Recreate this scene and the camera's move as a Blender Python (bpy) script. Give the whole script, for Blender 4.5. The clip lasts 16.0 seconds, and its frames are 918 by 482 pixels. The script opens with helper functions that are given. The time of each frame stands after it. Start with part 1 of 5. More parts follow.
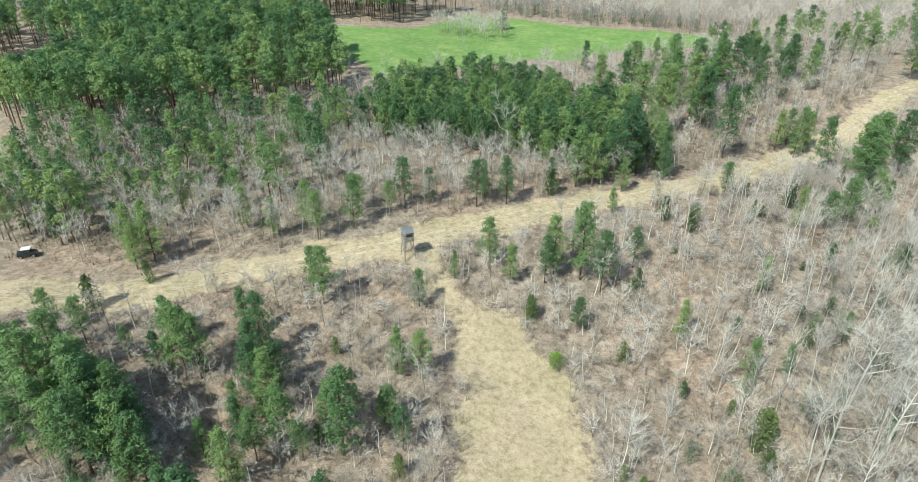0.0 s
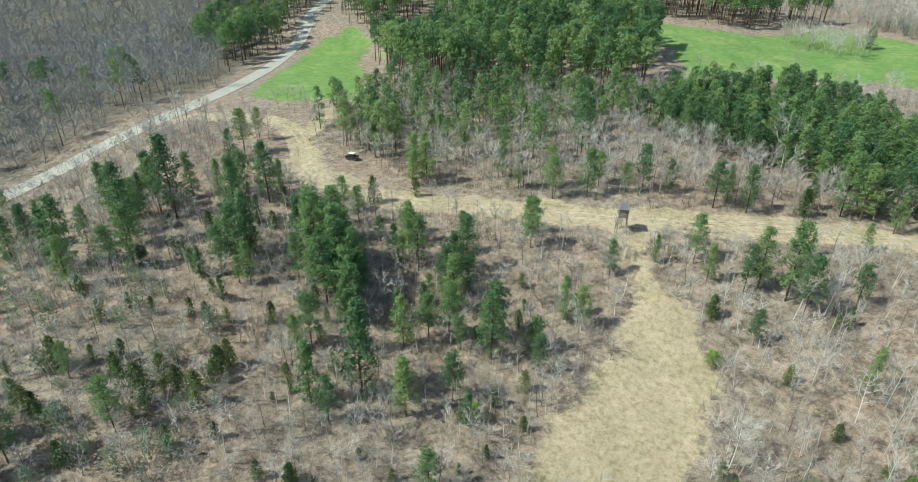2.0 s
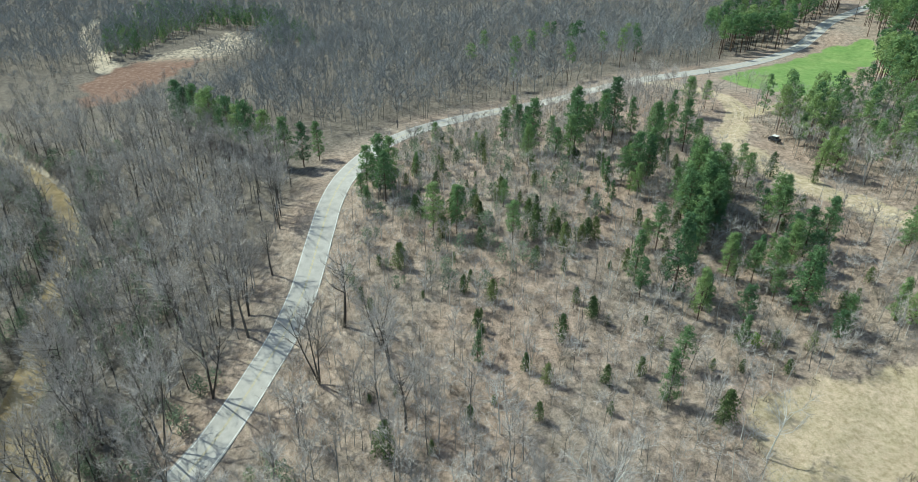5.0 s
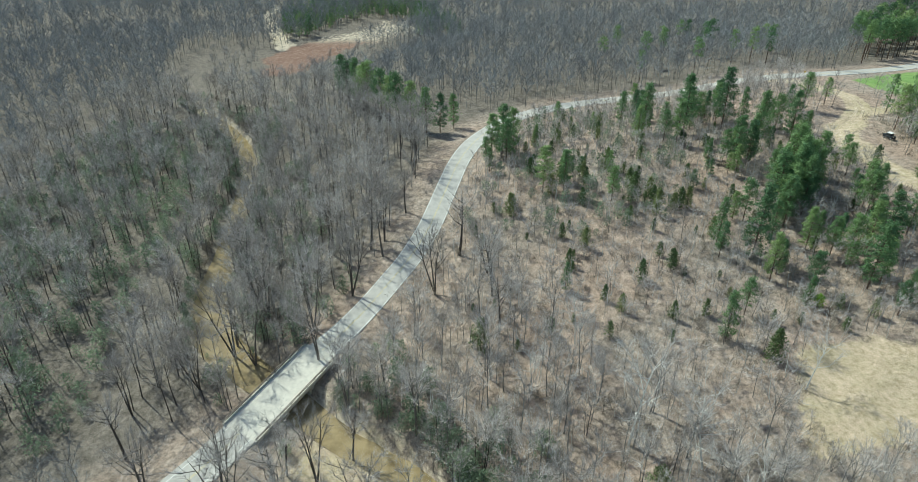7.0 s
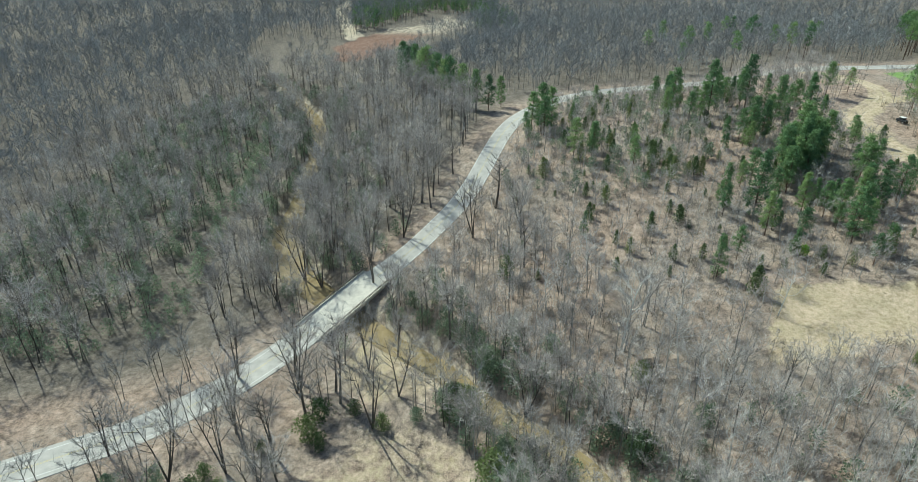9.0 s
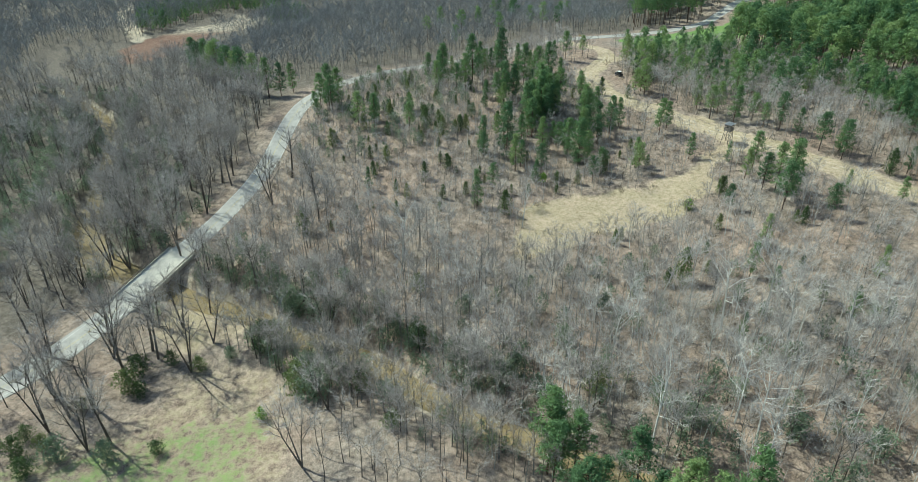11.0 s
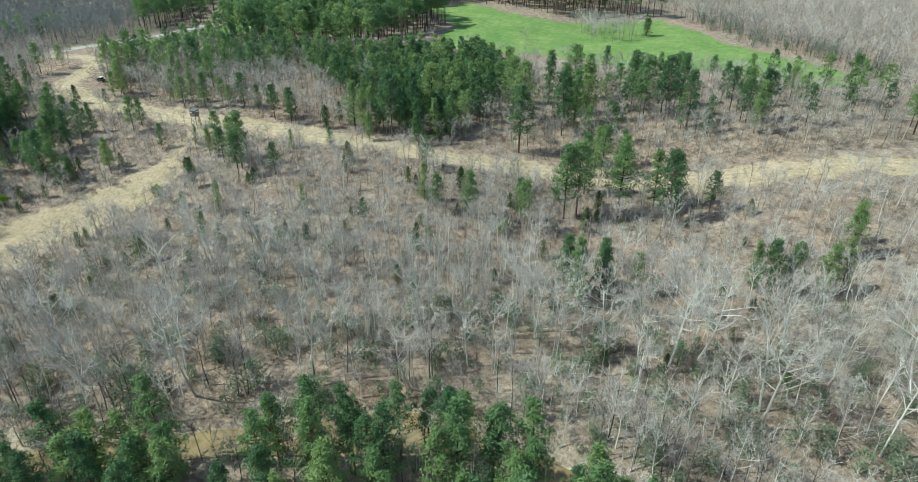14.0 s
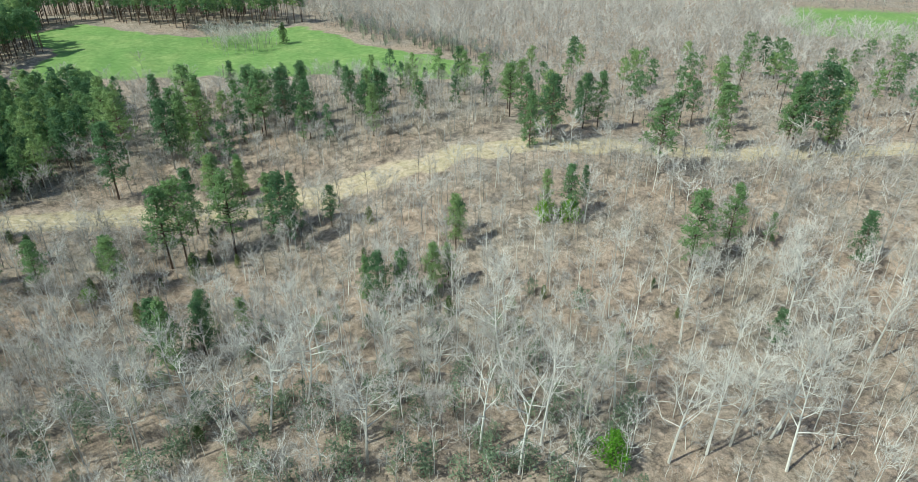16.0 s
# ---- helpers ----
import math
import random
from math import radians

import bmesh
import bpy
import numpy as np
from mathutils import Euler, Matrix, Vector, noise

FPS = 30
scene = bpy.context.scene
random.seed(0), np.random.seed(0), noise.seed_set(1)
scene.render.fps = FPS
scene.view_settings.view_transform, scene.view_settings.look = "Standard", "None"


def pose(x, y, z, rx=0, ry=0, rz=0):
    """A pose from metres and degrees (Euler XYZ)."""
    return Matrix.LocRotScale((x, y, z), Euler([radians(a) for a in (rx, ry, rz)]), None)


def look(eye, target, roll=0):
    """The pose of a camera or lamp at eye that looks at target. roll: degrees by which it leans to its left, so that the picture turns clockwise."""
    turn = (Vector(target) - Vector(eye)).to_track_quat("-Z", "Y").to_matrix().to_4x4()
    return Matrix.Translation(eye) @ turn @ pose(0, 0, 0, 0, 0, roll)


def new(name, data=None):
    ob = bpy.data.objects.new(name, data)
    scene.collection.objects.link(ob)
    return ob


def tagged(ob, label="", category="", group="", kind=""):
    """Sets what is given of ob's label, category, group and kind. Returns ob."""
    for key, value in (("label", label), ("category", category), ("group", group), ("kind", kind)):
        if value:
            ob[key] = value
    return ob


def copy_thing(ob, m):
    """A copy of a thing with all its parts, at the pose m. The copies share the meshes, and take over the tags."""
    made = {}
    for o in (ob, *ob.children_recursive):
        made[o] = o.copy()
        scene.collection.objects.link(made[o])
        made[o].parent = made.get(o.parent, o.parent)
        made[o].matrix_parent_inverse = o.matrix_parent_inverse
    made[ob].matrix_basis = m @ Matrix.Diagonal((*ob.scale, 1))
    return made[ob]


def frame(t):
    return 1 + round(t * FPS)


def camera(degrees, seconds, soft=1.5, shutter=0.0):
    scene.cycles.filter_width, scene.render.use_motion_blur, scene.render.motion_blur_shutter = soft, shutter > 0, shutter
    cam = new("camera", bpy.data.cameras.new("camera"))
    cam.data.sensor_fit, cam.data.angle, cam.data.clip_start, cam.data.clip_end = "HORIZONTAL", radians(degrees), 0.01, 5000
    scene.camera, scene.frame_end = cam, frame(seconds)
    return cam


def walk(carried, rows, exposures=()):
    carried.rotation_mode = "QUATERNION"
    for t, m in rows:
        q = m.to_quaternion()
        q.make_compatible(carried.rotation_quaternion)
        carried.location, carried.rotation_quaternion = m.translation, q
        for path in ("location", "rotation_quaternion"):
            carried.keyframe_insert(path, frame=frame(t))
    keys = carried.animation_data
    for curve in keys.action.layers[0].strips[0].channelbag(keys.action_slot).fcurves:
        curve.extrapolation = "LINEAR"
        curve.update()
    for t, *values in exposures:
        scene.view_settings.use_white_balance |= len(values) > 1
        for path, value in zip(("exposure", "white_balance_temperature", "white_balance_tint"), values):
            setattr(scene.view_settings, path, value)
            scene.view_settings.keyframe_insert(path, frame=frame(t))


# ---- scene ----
cam = camera(71.74, 16.0, soft=0.8)
# seconds, eye x y z, yaw, pitch, roll
ROWS = [
    (0.0, 0.00, 0.00, 75.40, 0.02, -28.87, 0.06),
    (0.5, 6.70, -3.24, 75.41, 8.73, -28.88, 0.06),
    (1.0, 13.45, -6.40, 75.57, 16.48, -28.91, 0.13),
    (1.5, 20.76, -9.26, 75.85, 24.48, -28.90, 0.10),
    (2.0, 28.21, -11.80, 76.01, 33.02, -28.88, 0.07),
    (2.5, 35.42, -14.14, 75.94, 40.96, -28.82, 0.10),
    (3.0, 42.91, -16.37, 75.91, 48.73, -28.72, 0.09),
    (3.5, 50.41, -18.25, 75.89, 56.36, -28.65, 0.16),
    (4.0, 58.04, -19.56, 75.88, 63.87, -28.63, 0.21),
    (4.5, 65.60, -20.66, 75.95, 71.29, -28.66, 0.29),
    (5.0, 73.18, -21.43, 75.96, 77.82, -28.65, 0.37),
    (5.2, 76.27, -21.49, 76.00, 79.90, -28.64, 0.29),
    (7.3, 108.18, -20.10, 76.98, 91.86, -28.58, 0.17),
    (7.5, 111.36, -19.68, 77.08, 92.76, -28.51, 0.16),
    (8.0, 119.33, -18.36, 77.36, 95.57, -28.53, 0.05),
    (8.2, 122.43, -17.63, 77.44, 96.64, -28.53, -0.01),
    (10.3, 154.22, -6.68, 77.20, 89.26, -28.65, -0.03),
    (10.5, 157.16, -5.28, 77.19, 86.44, -28.66, 0.00),
    (11.0, 164.17, -1.11, 77.18, 79.97, -28.64, -0.12),
    (11.5, 171.11, 3.60, 76.98, 74.60, -28.66, -0.06),
    (12.0, 177.51, 8.93, 76.66, 68.98, -28.60, 0.01),
    (12.5, 183.71, 14.44, 76.47, 63.10, -28.60, 0.02),
    (13.0, 189.54, 20.13, 76.37, 57.27, -28.57, 0.01),
    (13.5, 195.23, 26.39, 76.33, 51.42, -28.53, -0.08),
    (14.0, 200.56, 32.99, 76.39, 45.34, -28.49, -0.19),
    (14.5, 205.56, 39.96, 76.42, 39.73, -28.48, -0.21),
    (15.0, 210.38, 46.96, 76.49, 33.70, -28.47, -0.24),
    (15.5, 214.56, 54.23, 76.59, 27.13, -28.45, -0.32),
    (16.0, 218.09, 61.52, 76.77, 19.30, -28.46, -0.48),
]
walk(cam, [(t, pose(x, y, z, 90 + pitch, 0, yaw) @ pose(0, 0, 0, 0, 0, roll)) for t, x, y, z, yaw, pitch, roll in ROWS],
     [(0.0, 0.24, 6400, -5), (2.5, 0.05, 6350, -7), (5.0, 0.06, 6130, -6), (8.0, 0.08, 6130, -6), (11.0, 0.0, 6130, -8), (13.5, 0.02, 6150, -8), (16.0, 0.05, 6180, -8)])

# ---- light: clear early-spring midday ----
SUN_TO = Vector((-0.66, -0.75, 0)).normalized()  # towards the sun, on the plan
SUN_HEIGHT = 49.0
world = bpy.data.worlds.new("sky")
scene.world = world
world.use_nodes = True
wn = world.node_tree
sky = wn.nodes.new("ShaderNodeTexSky")
sky.sky_type, sky.sun_disc = "NISHITA", False
sky.sun_elevation, sky.sun_rotation = radians(SUN_HEIGHT), math.atan2(SUN_TO.x, SUN_TO.y)
wn.links.new(sky.outputs[0], wn.nodes["Background"].inputs[0])
wn.nodes["Background"].inputs[1].default_value = 0.115
lamp = bpy.data.lights.new("sun", "SUN")
lamp.energy, lamp.angle, lamp.color = 4.4, radians(0.6), (1.0, 0.967, 0.88)
sun_to = Vector((SUN_TO.x * math.cos(radians(SUN_HEIGHT)), SUN_TO.y * math.cos(radians(SUN_HEIGHT)), math.sin(radians(SUN_HEIGHT))))
sun = new("sun", lamp)
sun.matrix_world = look(sun_to * 300, (0, 0, 0))


# ---- materials ----
def material(name, roughness=0.85):
    m = bpy.data.materials.new(name)
    m.use_nodes = True
    nt = m.node_tree
    b = nt.nodes["Principled BSDF"]
    b.inputs["Roughness"].default_value = roughness
    b.inputs["Specular IOR Level"].default_value = 0.25
    return m, nt, b


def nd(nt, kind, **values):
    n = nt.nodes.new(kind)
    for k, v in values.items():
        n.inputs[k.replace("_", " ")].default_value = v
    return n


def ramp(nt, source, stops):
    r = nt.nodes.new("ShaderNodeValToRGB")
    e = r.color_ramp.elements
    while len(e) < len(stops):
        e.new(0.5)
    for k, (at, c) in zip(e, stops):
        k.position, k.color = at, (*c, 1)
    nt.links.new(source, r.inputs[0])
    return r.outputs[0]


def mix(nt, fac, a, b, mode="MIX"):
    n = nt.nodes.new("ShaderNodeMix")
    n.data_type, n.blend_type = "RGBA", mode
    for v, k in ((fac, 0), (a, 6), (b, 7)):
        if isinstance(v, (int, float)):
            n.inputs[k].default_value = v
        elif isinstance(v, tuple):
            n.inputs[k].default_value = (*v, 1)
        else:
            nt.links.new(v, n.inputs[k])
    return n.outputs[2]


def calc(nt, op, a, b=0.0, c=0.0):
    n = nt.nodes.new("ShaderNodeMath")
    n.operation = op
    for v, k in ((a, 0), (b, 1), (c, 2)):
        if isinstance(v, (int, float)):
            n.inputs[k].default_value = v
        else:
            nt.links.new(v, n.inputs[k])
    return n.outputs[0]


def noise_of(nt, scale, detail=4.0, rough=0.55, objectspace=False):
    tc = nt.nodes.new("ShaderNodeNewGeometry") if not objectspace else nt.nodes.new("ShaderNodeTexCoord")
    n = nt.nodes.new("ShaderNodeTexNoise")
    n.inputs["Scale"].default_value, n.inputs["Detail"].default_value, n.inputs["Roughness"].default_value = scale, detail, rough
    nt.links.new(tc.outputs["Position"] if not objectspace else tc.outputs["Object"], n.inputs["Vector"])
    return n.outputs["Fac"]


def bump(nt, b, height, strength=0.5, distance=0.1):
    n = nt.nodes.new("ShaderNodeBump")
    n.inputs["Strength"].default_value, n.inputs["Distance"].default_value = strength, distance
    nt.links.new(height, n.inputs["Height"])
    nt.links.new(n.outputs[0], b.inputs["Normal"])


def attr(nt, name):
    n = nt.nodes.new("ShaderNodeAttribute")
    n.attribute_name = name
    return n.outputs["Fac"]


def tree_random(nt):
    """A value of its own for every tree: from the object, or from the tint kept on joined trees."""
    o = nt.nodes.new("ShaderNodeObjectInfo")
    return calc(nt, "FRACT", calc(nt, "ADD", o.outputs["Random"], attr(nt, "tint")))


def leaf_material(name, stops, translucent=0.25, rough=0.65):
    m, nt, b = material(name, rough)
    r = tree_random(nt)
    fine = noise_of(nt, 1.3, 3)
    v = calc(nt, "ADD", calc(nt, "MULTIPLY", r, 0.6), calc(nt, "MULTIPLY", fine, 0.4))
    c = ramp(nt, v, stops)
    nt.links.new(c, b.inputs["Base Color"])
    t = nt.nodes.new("ShaderNodeBsdfTranslucent")
    nt.links.new(c, t.inputs["Color"])
    s = nd(nt, "ShaderNodeMixShader", Fac=translucent)
    nt.links.new(b.outputs[0], s.inputs[1])
    nt.links.new(t.outputs[0], s.inputs[2])
    nt.links.new(s.outputs[0], nt.nodes["Material Output"].inputs[0])
    return m


def bark_material(name, stops, scale=2.5):
    m, nt, b = material(name, 0.9)
    r = tree_random(nt)
    n = noise_of(nt, scale, 5, 0.7)
    c = ramp(nt, calc(nt, "ADD", calc(nt, "MULTIPLY", r, 0.55), calc(nt, "MULTIPLY", n, 0.45)), stops)
    nt.links.new(c, b.inputs["Base Color"])
    bump(nt, b, n, 0.6, 0.03)
    return m


def plain_material(name, colour, rough=0.7, metal=0.0, spread=0.25, scale=3.0, relief=0.02):
    m, nt, b = material(name, rough)
    b.inputs["Metallic"].default_value = metal
    n, big = noise_of(nt, scale, 6, 0.65), noise_of(nt, scale * 0.13, 3)
    dark, light = tuple(c * (1 - spread) for c in colour), tuple(min(1, c * (1 + spread)) for c in colour)
    v = calc(nt, "ADD", calc(nt, "MULTIPLY", n, 0.6), calc(nt, "MULTIPLY", big, 0.4))
    nt.links.new(ramp(nt, v, [(0.3, dark), (0.7, light)]), b.inputs["Base Color"])
    bump(nt, b, n, 0.4, relief)
    return m


PINE = leaf_material("pine_needles", [(0.15, (0.085, 0.165, 0.085)), (0.4, (0.145, 0.25, 0.115)), (0.65, (0.225, 0.34, 0.14)), (0.9, (0.36, 0.445, 0.18))], 0.4)
CEDAR = leaf_material("cedar_foliage", [(0.2, (0.085, 0.14, 0.06)), (0.6, (0.155, 0.215, 0.085)), (0.9, (0.26, 0.295, 0.12))], 0.35)
FRESH = leaf_material("fresh_leaves", [(0.2, (0.13, 0.30, 0.03)), (0.8, (0.24, 0.42, 0.06))], 0.35)
HOLLY = leaf_material("understorey_leaves", [(0.2, (0.15, 0.21, 0.135)), (0.55, (0.235, 0.305, 0.20)), (0.9, (0.34, 0.41, 0.27))], 0.4)
PINEBARK = bark_material("pine_bark", [(0.2, (0.07, 0.05, 0.04)), (0.5, (0.14, 0.095, 0.07)), (0.8, (0.23, 0.16, 0.12))])
BARK = bark_material("grey_bark", [(0.15, (0.11, 0.105, 0.095)), (0.45, (0.22, 0.21, 0.195)), (0.7, (0.34, 0.33, 0.31)), (0.95, (0.48, 0.47, 0.44))])
DARKBARK = bark_material("dark_bark", [(0.2, (0.06, 0.053, 0.047)), (0.6, (0.13, 0.115, 0.10)), (0.9, (0.22, 0.20, 0.18))])
TWIG = bark_material("bare_twigs", [(0.15, (0.31, 0.28, 0.258)), (0.4, (0.45, 0.412, 0.383)), (0.65, (0.59, 0.545, 0.51)), (0.9, (0.70, 0.66, 0.62))])
# darker, bluer copy of TWIG: the west forest's shadow side put into the colour
TWIG_SHADED = bark_material("shaded_twigs", [(0.15, (0.17, 0.175, 0.18)), (0.45, (0.27, 0.275, 0.28)), (0.7, (0.375, 0.38, 0.38)), (0.95, (0.48, 0.485, 0.485))])
PALE = bark_material("pale_bark", [(0.2, (0.40, 0.38, 0.345)), (0.5, (0.60, 0.58, 0.54)), (0.85, (0.77, 0.755, 0.71))])
TWIG_PALE = bark_material("pale_twigs", [(0.15, (0.40, 0.365, 0.335)), (0.45, (0.54, 0.50, 0.465)), (0.7, (0.65, 0.615, 0.575)), (0.95, (0.76, 0.735, 0.69))])
BRUSH = bark_material("dry_brush", [(0.15, (0.17, 0.14, 0.11)), (0.5, (0.29, 0.25, 0.20)), (0.85, (0.42, 0.37, 0.30))])
BUDS = bark_material("reddish_twigs", [(0.2, (0.24, 0.13, 0.12)), (0.6, (0.36, 0.22, 0.20)), (0.9, (0.45, 0.32, 0.28))])
STRAW = bark_material("dry_grass_blades", [(0.2, (0.37, 0.31, 0.21)), (0.6, (0.51, 0.44, 0.32)), (0.9, (0.61, 0.54, 0.41))])
CONCRETE = plain_material("bridge_concrete", (0.60, 0.57, 0.50), 0.85, 0, 0.22, 1.2)
DARKSTEEL = plain_material("weathered_steel_rail", (0.16, 0.145, 0.13), 0.6, 0.5, 0.3, 4.0)
LINE_WHITE = plain_material("white_road_paint", (0.72, 0.72, 0.69), 0.7, 0, 0.15, 2.0)
LINE_YELLOW = plain_material("yellow_road_paint", (0.62, 0.53, 0.26), 0.7, 0, 0.2, 2.0)
OLDWOOD = plain_material("weathered_planks", (0.27, 0.24, 0.21), 0.9, 0, 0.4, 5.0)
TIN = plain_material("galvanised_tin", (0.60, 0.61, 0.62), 0.4, 0.6, 0.2, 3.0)
DARKPAINT = plain_material("dark_vehicle_paint", (0.035, 0.04, 0.045), 0.35, 0, 0.3, 3.0)
WHITEPAINT = plain_material("white_roof_paint", (0.75, 0.75, 0.74), 0.5, 0, 0.1, 3.0)
RUBBER = plain_material("tyre_rubber", (0.025, 0.025, 0.025), 0.9, 0, 0.2, 8.0)
GLASS, _gt, _gb = material("tinted_glass", 0.06)
_gb.inputs["Base Color"].default_value = (0.03, 0.04, 0.045, 1)
_gb.inputs["Specular IOR Level"].default_value = 0.6
LAMPGLASS = plain_material("headlight_lens", (0.75, 0.72, 0.6), 0.2, 0, 0.05, 3.0)


def ground_material():
    m, nt, b = material("ground_litter_and_grass", 0.95)
    b.inputs["Specular IOR Level"].default_value = 0.1
    fine, mid, big = noise_of(nt, 3.6, 9, 0.78), noise_of(nt, 0.42, 6, 0.65), noise_of(nt, 0.035, 3)
    litter = ramp(nt, calc(nt, "ADD", calc(nt, "MULTIPLY", fine, 0.62), calc(nt, "MULTIPLY", mid, 0.38)),
                  [(0.32, (0.095, 0.076, 0.062)), (0.43, (0.25, 0.206, 0.172)), (0.54, (0.42, 0.352, 0.302)), (0.66, (0.61, 0.535, 0.47))])
    tone = ramp(nt, big, [(0.35, (0.92, 0.95, 0.95)), (0.65, (1.04, 0.97, 0.92))])
    litter = mix(nt, 1.0, litter, tone, "MULTIPLY")
    # grey-brown litter of the west woods, with the shade under the trees painted in
    shaded_litter = ramp(nt, calc(nt, "ADD", calc(nt, "MULTIPLY", fine, 0.62), calc(nt, "MULTIPLY", mid, 0.38)),
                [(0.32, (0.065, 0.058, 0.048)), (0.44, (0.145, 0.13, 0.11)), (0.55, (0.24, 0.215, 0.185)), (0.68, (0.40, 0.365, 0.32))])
    litter = mix(nt, attr(nt, "flood"), litter, shaded_litter)
    mottle = noise_of(nt, 0.95, 7, 0.72)
    litter = mix(nt, 1.0, litter, ramp(nt, mottle, [(0.36, (0.62, 0.60, 0.58)), (0.50, (1.0, 0.98, 0.96)), (0.64, (1.30, 1.22, 1.18))]), "MULTIPLY")
    dry = ramp(nt, calc(nt, "ADD", calc(nt, "MULTIPLY", fine, 0.74), calc(nt, "MULTIPLY", mid, 0.26)),
               [(0.30, (0.37, 0.30, 0.215)), (0.46, (0.50, 0.42, 0.315)), (0.58, (0.595, 0.515, 0.40)), (0.72, (0.69, 0.615, 0.50))])
    dry = mix(nt, 1.0, dry, ramp(nt, noise_of(nt, 0.11, 5, 0.6), [(0.40, (0.91, 0.89, 0.82)), (0.56, (1.02, 0.97, 0.95))]), "MULTIPLY")
    dry = mix(nt, 1.0, dry, ramp(nt, mottle, [(0.36, (0.70, 0.70, 0.60)), (0.49, (0.97, 0.97, 0.93)), (0.64, (1.14, 1.13, 1.12))]), "MULTIPLY")
    green = ramp(nt, calc(nt, "ADD", calc(nt, "MULTIPLY", fine, 0.45), calc(nt, "MULTIPLY", mid, 0.55)),
                 [(0.33, (0.13, 0.22, 0.07)), (0.47, (0.20, 0.31, 0.10)), (0.58, (0.26, 0.37, 0.13)), (0.70, (0.38, 0.44, 0.21))])
    green = mix(nt, 1.0, green, ramp(nt, noise_of(nt, 0.06, 6, 0.7), [(0.38, (0.86, 0.94, 0.88)), (0.52, (1.0, 1.0, 1.0)), (0.66, (1.28, 1.12, 1.22))]), "MULTIPLY")
    red = ramp(nt, calc(nt, "ADD", calc(nt, "MULTIPLY", fine, 0.4), calc(nt, "MULTIPLY", mid, 0.6)),
               [(0.3, (0.15, 0.085, 0.065)), (0.5, (0.24, 0.15, 0.112)), (0.7, (0.42, 0.33, 0.265))])
    soil = ramp(nt, calc(nt, "ADD", calc(nt, "MULTIPLY", fine, 0.5), calc(nt, "MULTIPLY", mid, 0.5)),
                [(0.3, (0.43, 0.35, 0.245)), (0.5, (0.62, 0.525, 0.395)), (0.7, (0.74, 0.655, 0.525))])
    ragged = calc(nt, "ADD", calc(nt, "MULTIPLY", calc(nt, "SUBTRACT", mid, 0.5), 1.3), calc(nt, "MULTIPLY", calc(nt, "SUBTRACT", fine, 0.5), 0.7))
    c = litter
    for name, colour in (("soil", soil), ("dry", dry), ("green", green), ("red", red)):
        w = calc(nt, "MULTIPLY", calc(nt, "SUBTRACT", calc(nt, "ADD", attr(nt, name), ragged), 0.5), 3.0)
        n = nt.nodes.new("ShaderNodeClamp")
        nt.links.new(calc(nt, "ADD", w, 0.5), n.inputs[0])
        has = calc(nt, "GREATER_THAN", attr(nt, name), 0.04)
        c = mix(nt, calc(nt, "MULTIPLY", n.outputs[0], has), c, colour)
    nt.links.new(c, b.inputs["Base Color"])
    bump(nt, b, calc(nt, "ADD", fine, mid), 0.9, 0.25)
    return m


GROUND = ground_material()


def asphalt_material():
    m, nt, b = material("worn_asphalt", 0.9)
    fine, mid = noise_of(nt, 9.0, 6, 0.7), noise_of(nt, 0.5, 4)
    c = ramp(nt, calc(nt, "ADD", calc(nt, "MULTIPLY", fine, 0.4), calc(nt, "MULTIPLY", mid, 0.6)), [(0.3, (0.36, 0.345, 0.32)), (0.5, (0.47, 0.45, 0.415)), (0.7, (0.57, 0.55, 0.51))])
    nt.links.new(c, b.inputs["Base Color"])
    bump(nt, b, fine, 0.3, 0.01)
    return m


ASPHALT = asphalt_material()


def water_material():
    m, nt, b = material("muddy_creek_water", 0.12)
    n = noise_of(nt, 0.35, 4)
    nt.links.new(ramp(nt, n, [(0.35, (0.21, 0.16, 0.085)), (0.65, (0.35, 0.275, 0.155))]), b.inputs["Base Color"])
    b.inputs["Specular IOR Level"].default_value = 0.35
    bump(nt, b, noise_of(nt, 3.0, 3), 0.15, 0.05)
    return m


WATER = water_material()

# ---- the lie of the land ----
KNOLLS = [(-5, -56, -26.8), (-37, -36, -12.1), (-120, -16, -1.9), (-188, 28, -2.1), (-74, 10, 9.3), (-24, 4, -0.2), (3, 40, -2.4), (2, 62, -10.4),
          (17, 89, -4.7), (-11, 117, 19.2), (-60, 107, 3.4), (-84, 108, 14.8), (-166, 151, 11.1), (-203, 174, 0.8), (54, 147, 7.3), (70, 162, 8.9)]
KNOLLS += [(139, 216, 14.1), (133, 166, -13), (162, 145, 3.8), (111, 98, -1.6), (83, 34, -4.5), (55, -18, -26.5), (130, 20, -20.8), (32, 353, 11),
           (-79, 309, 16.1), (-295, -108, -7), (-420, -86, -11), (90, -70, -17.8), (-60, -110, -18.2), (-300, 330, 12), (220, 120, -10.2), (260, 330, 8)]
KN = np.array(KNOLLS, float)


def land(x, y):
    d2 = (x[:, None] - KN[:, 0]) ** 2 + (y[:, None] - KN[:, 1]) ** 2
    w = np.exp(-d2 / (2 * 34.0**2)) + 0.02 / (1 + d2 / 8000.0) ** 2
    return (w * KN[:, 2]).sum(1) / w.sum(1)


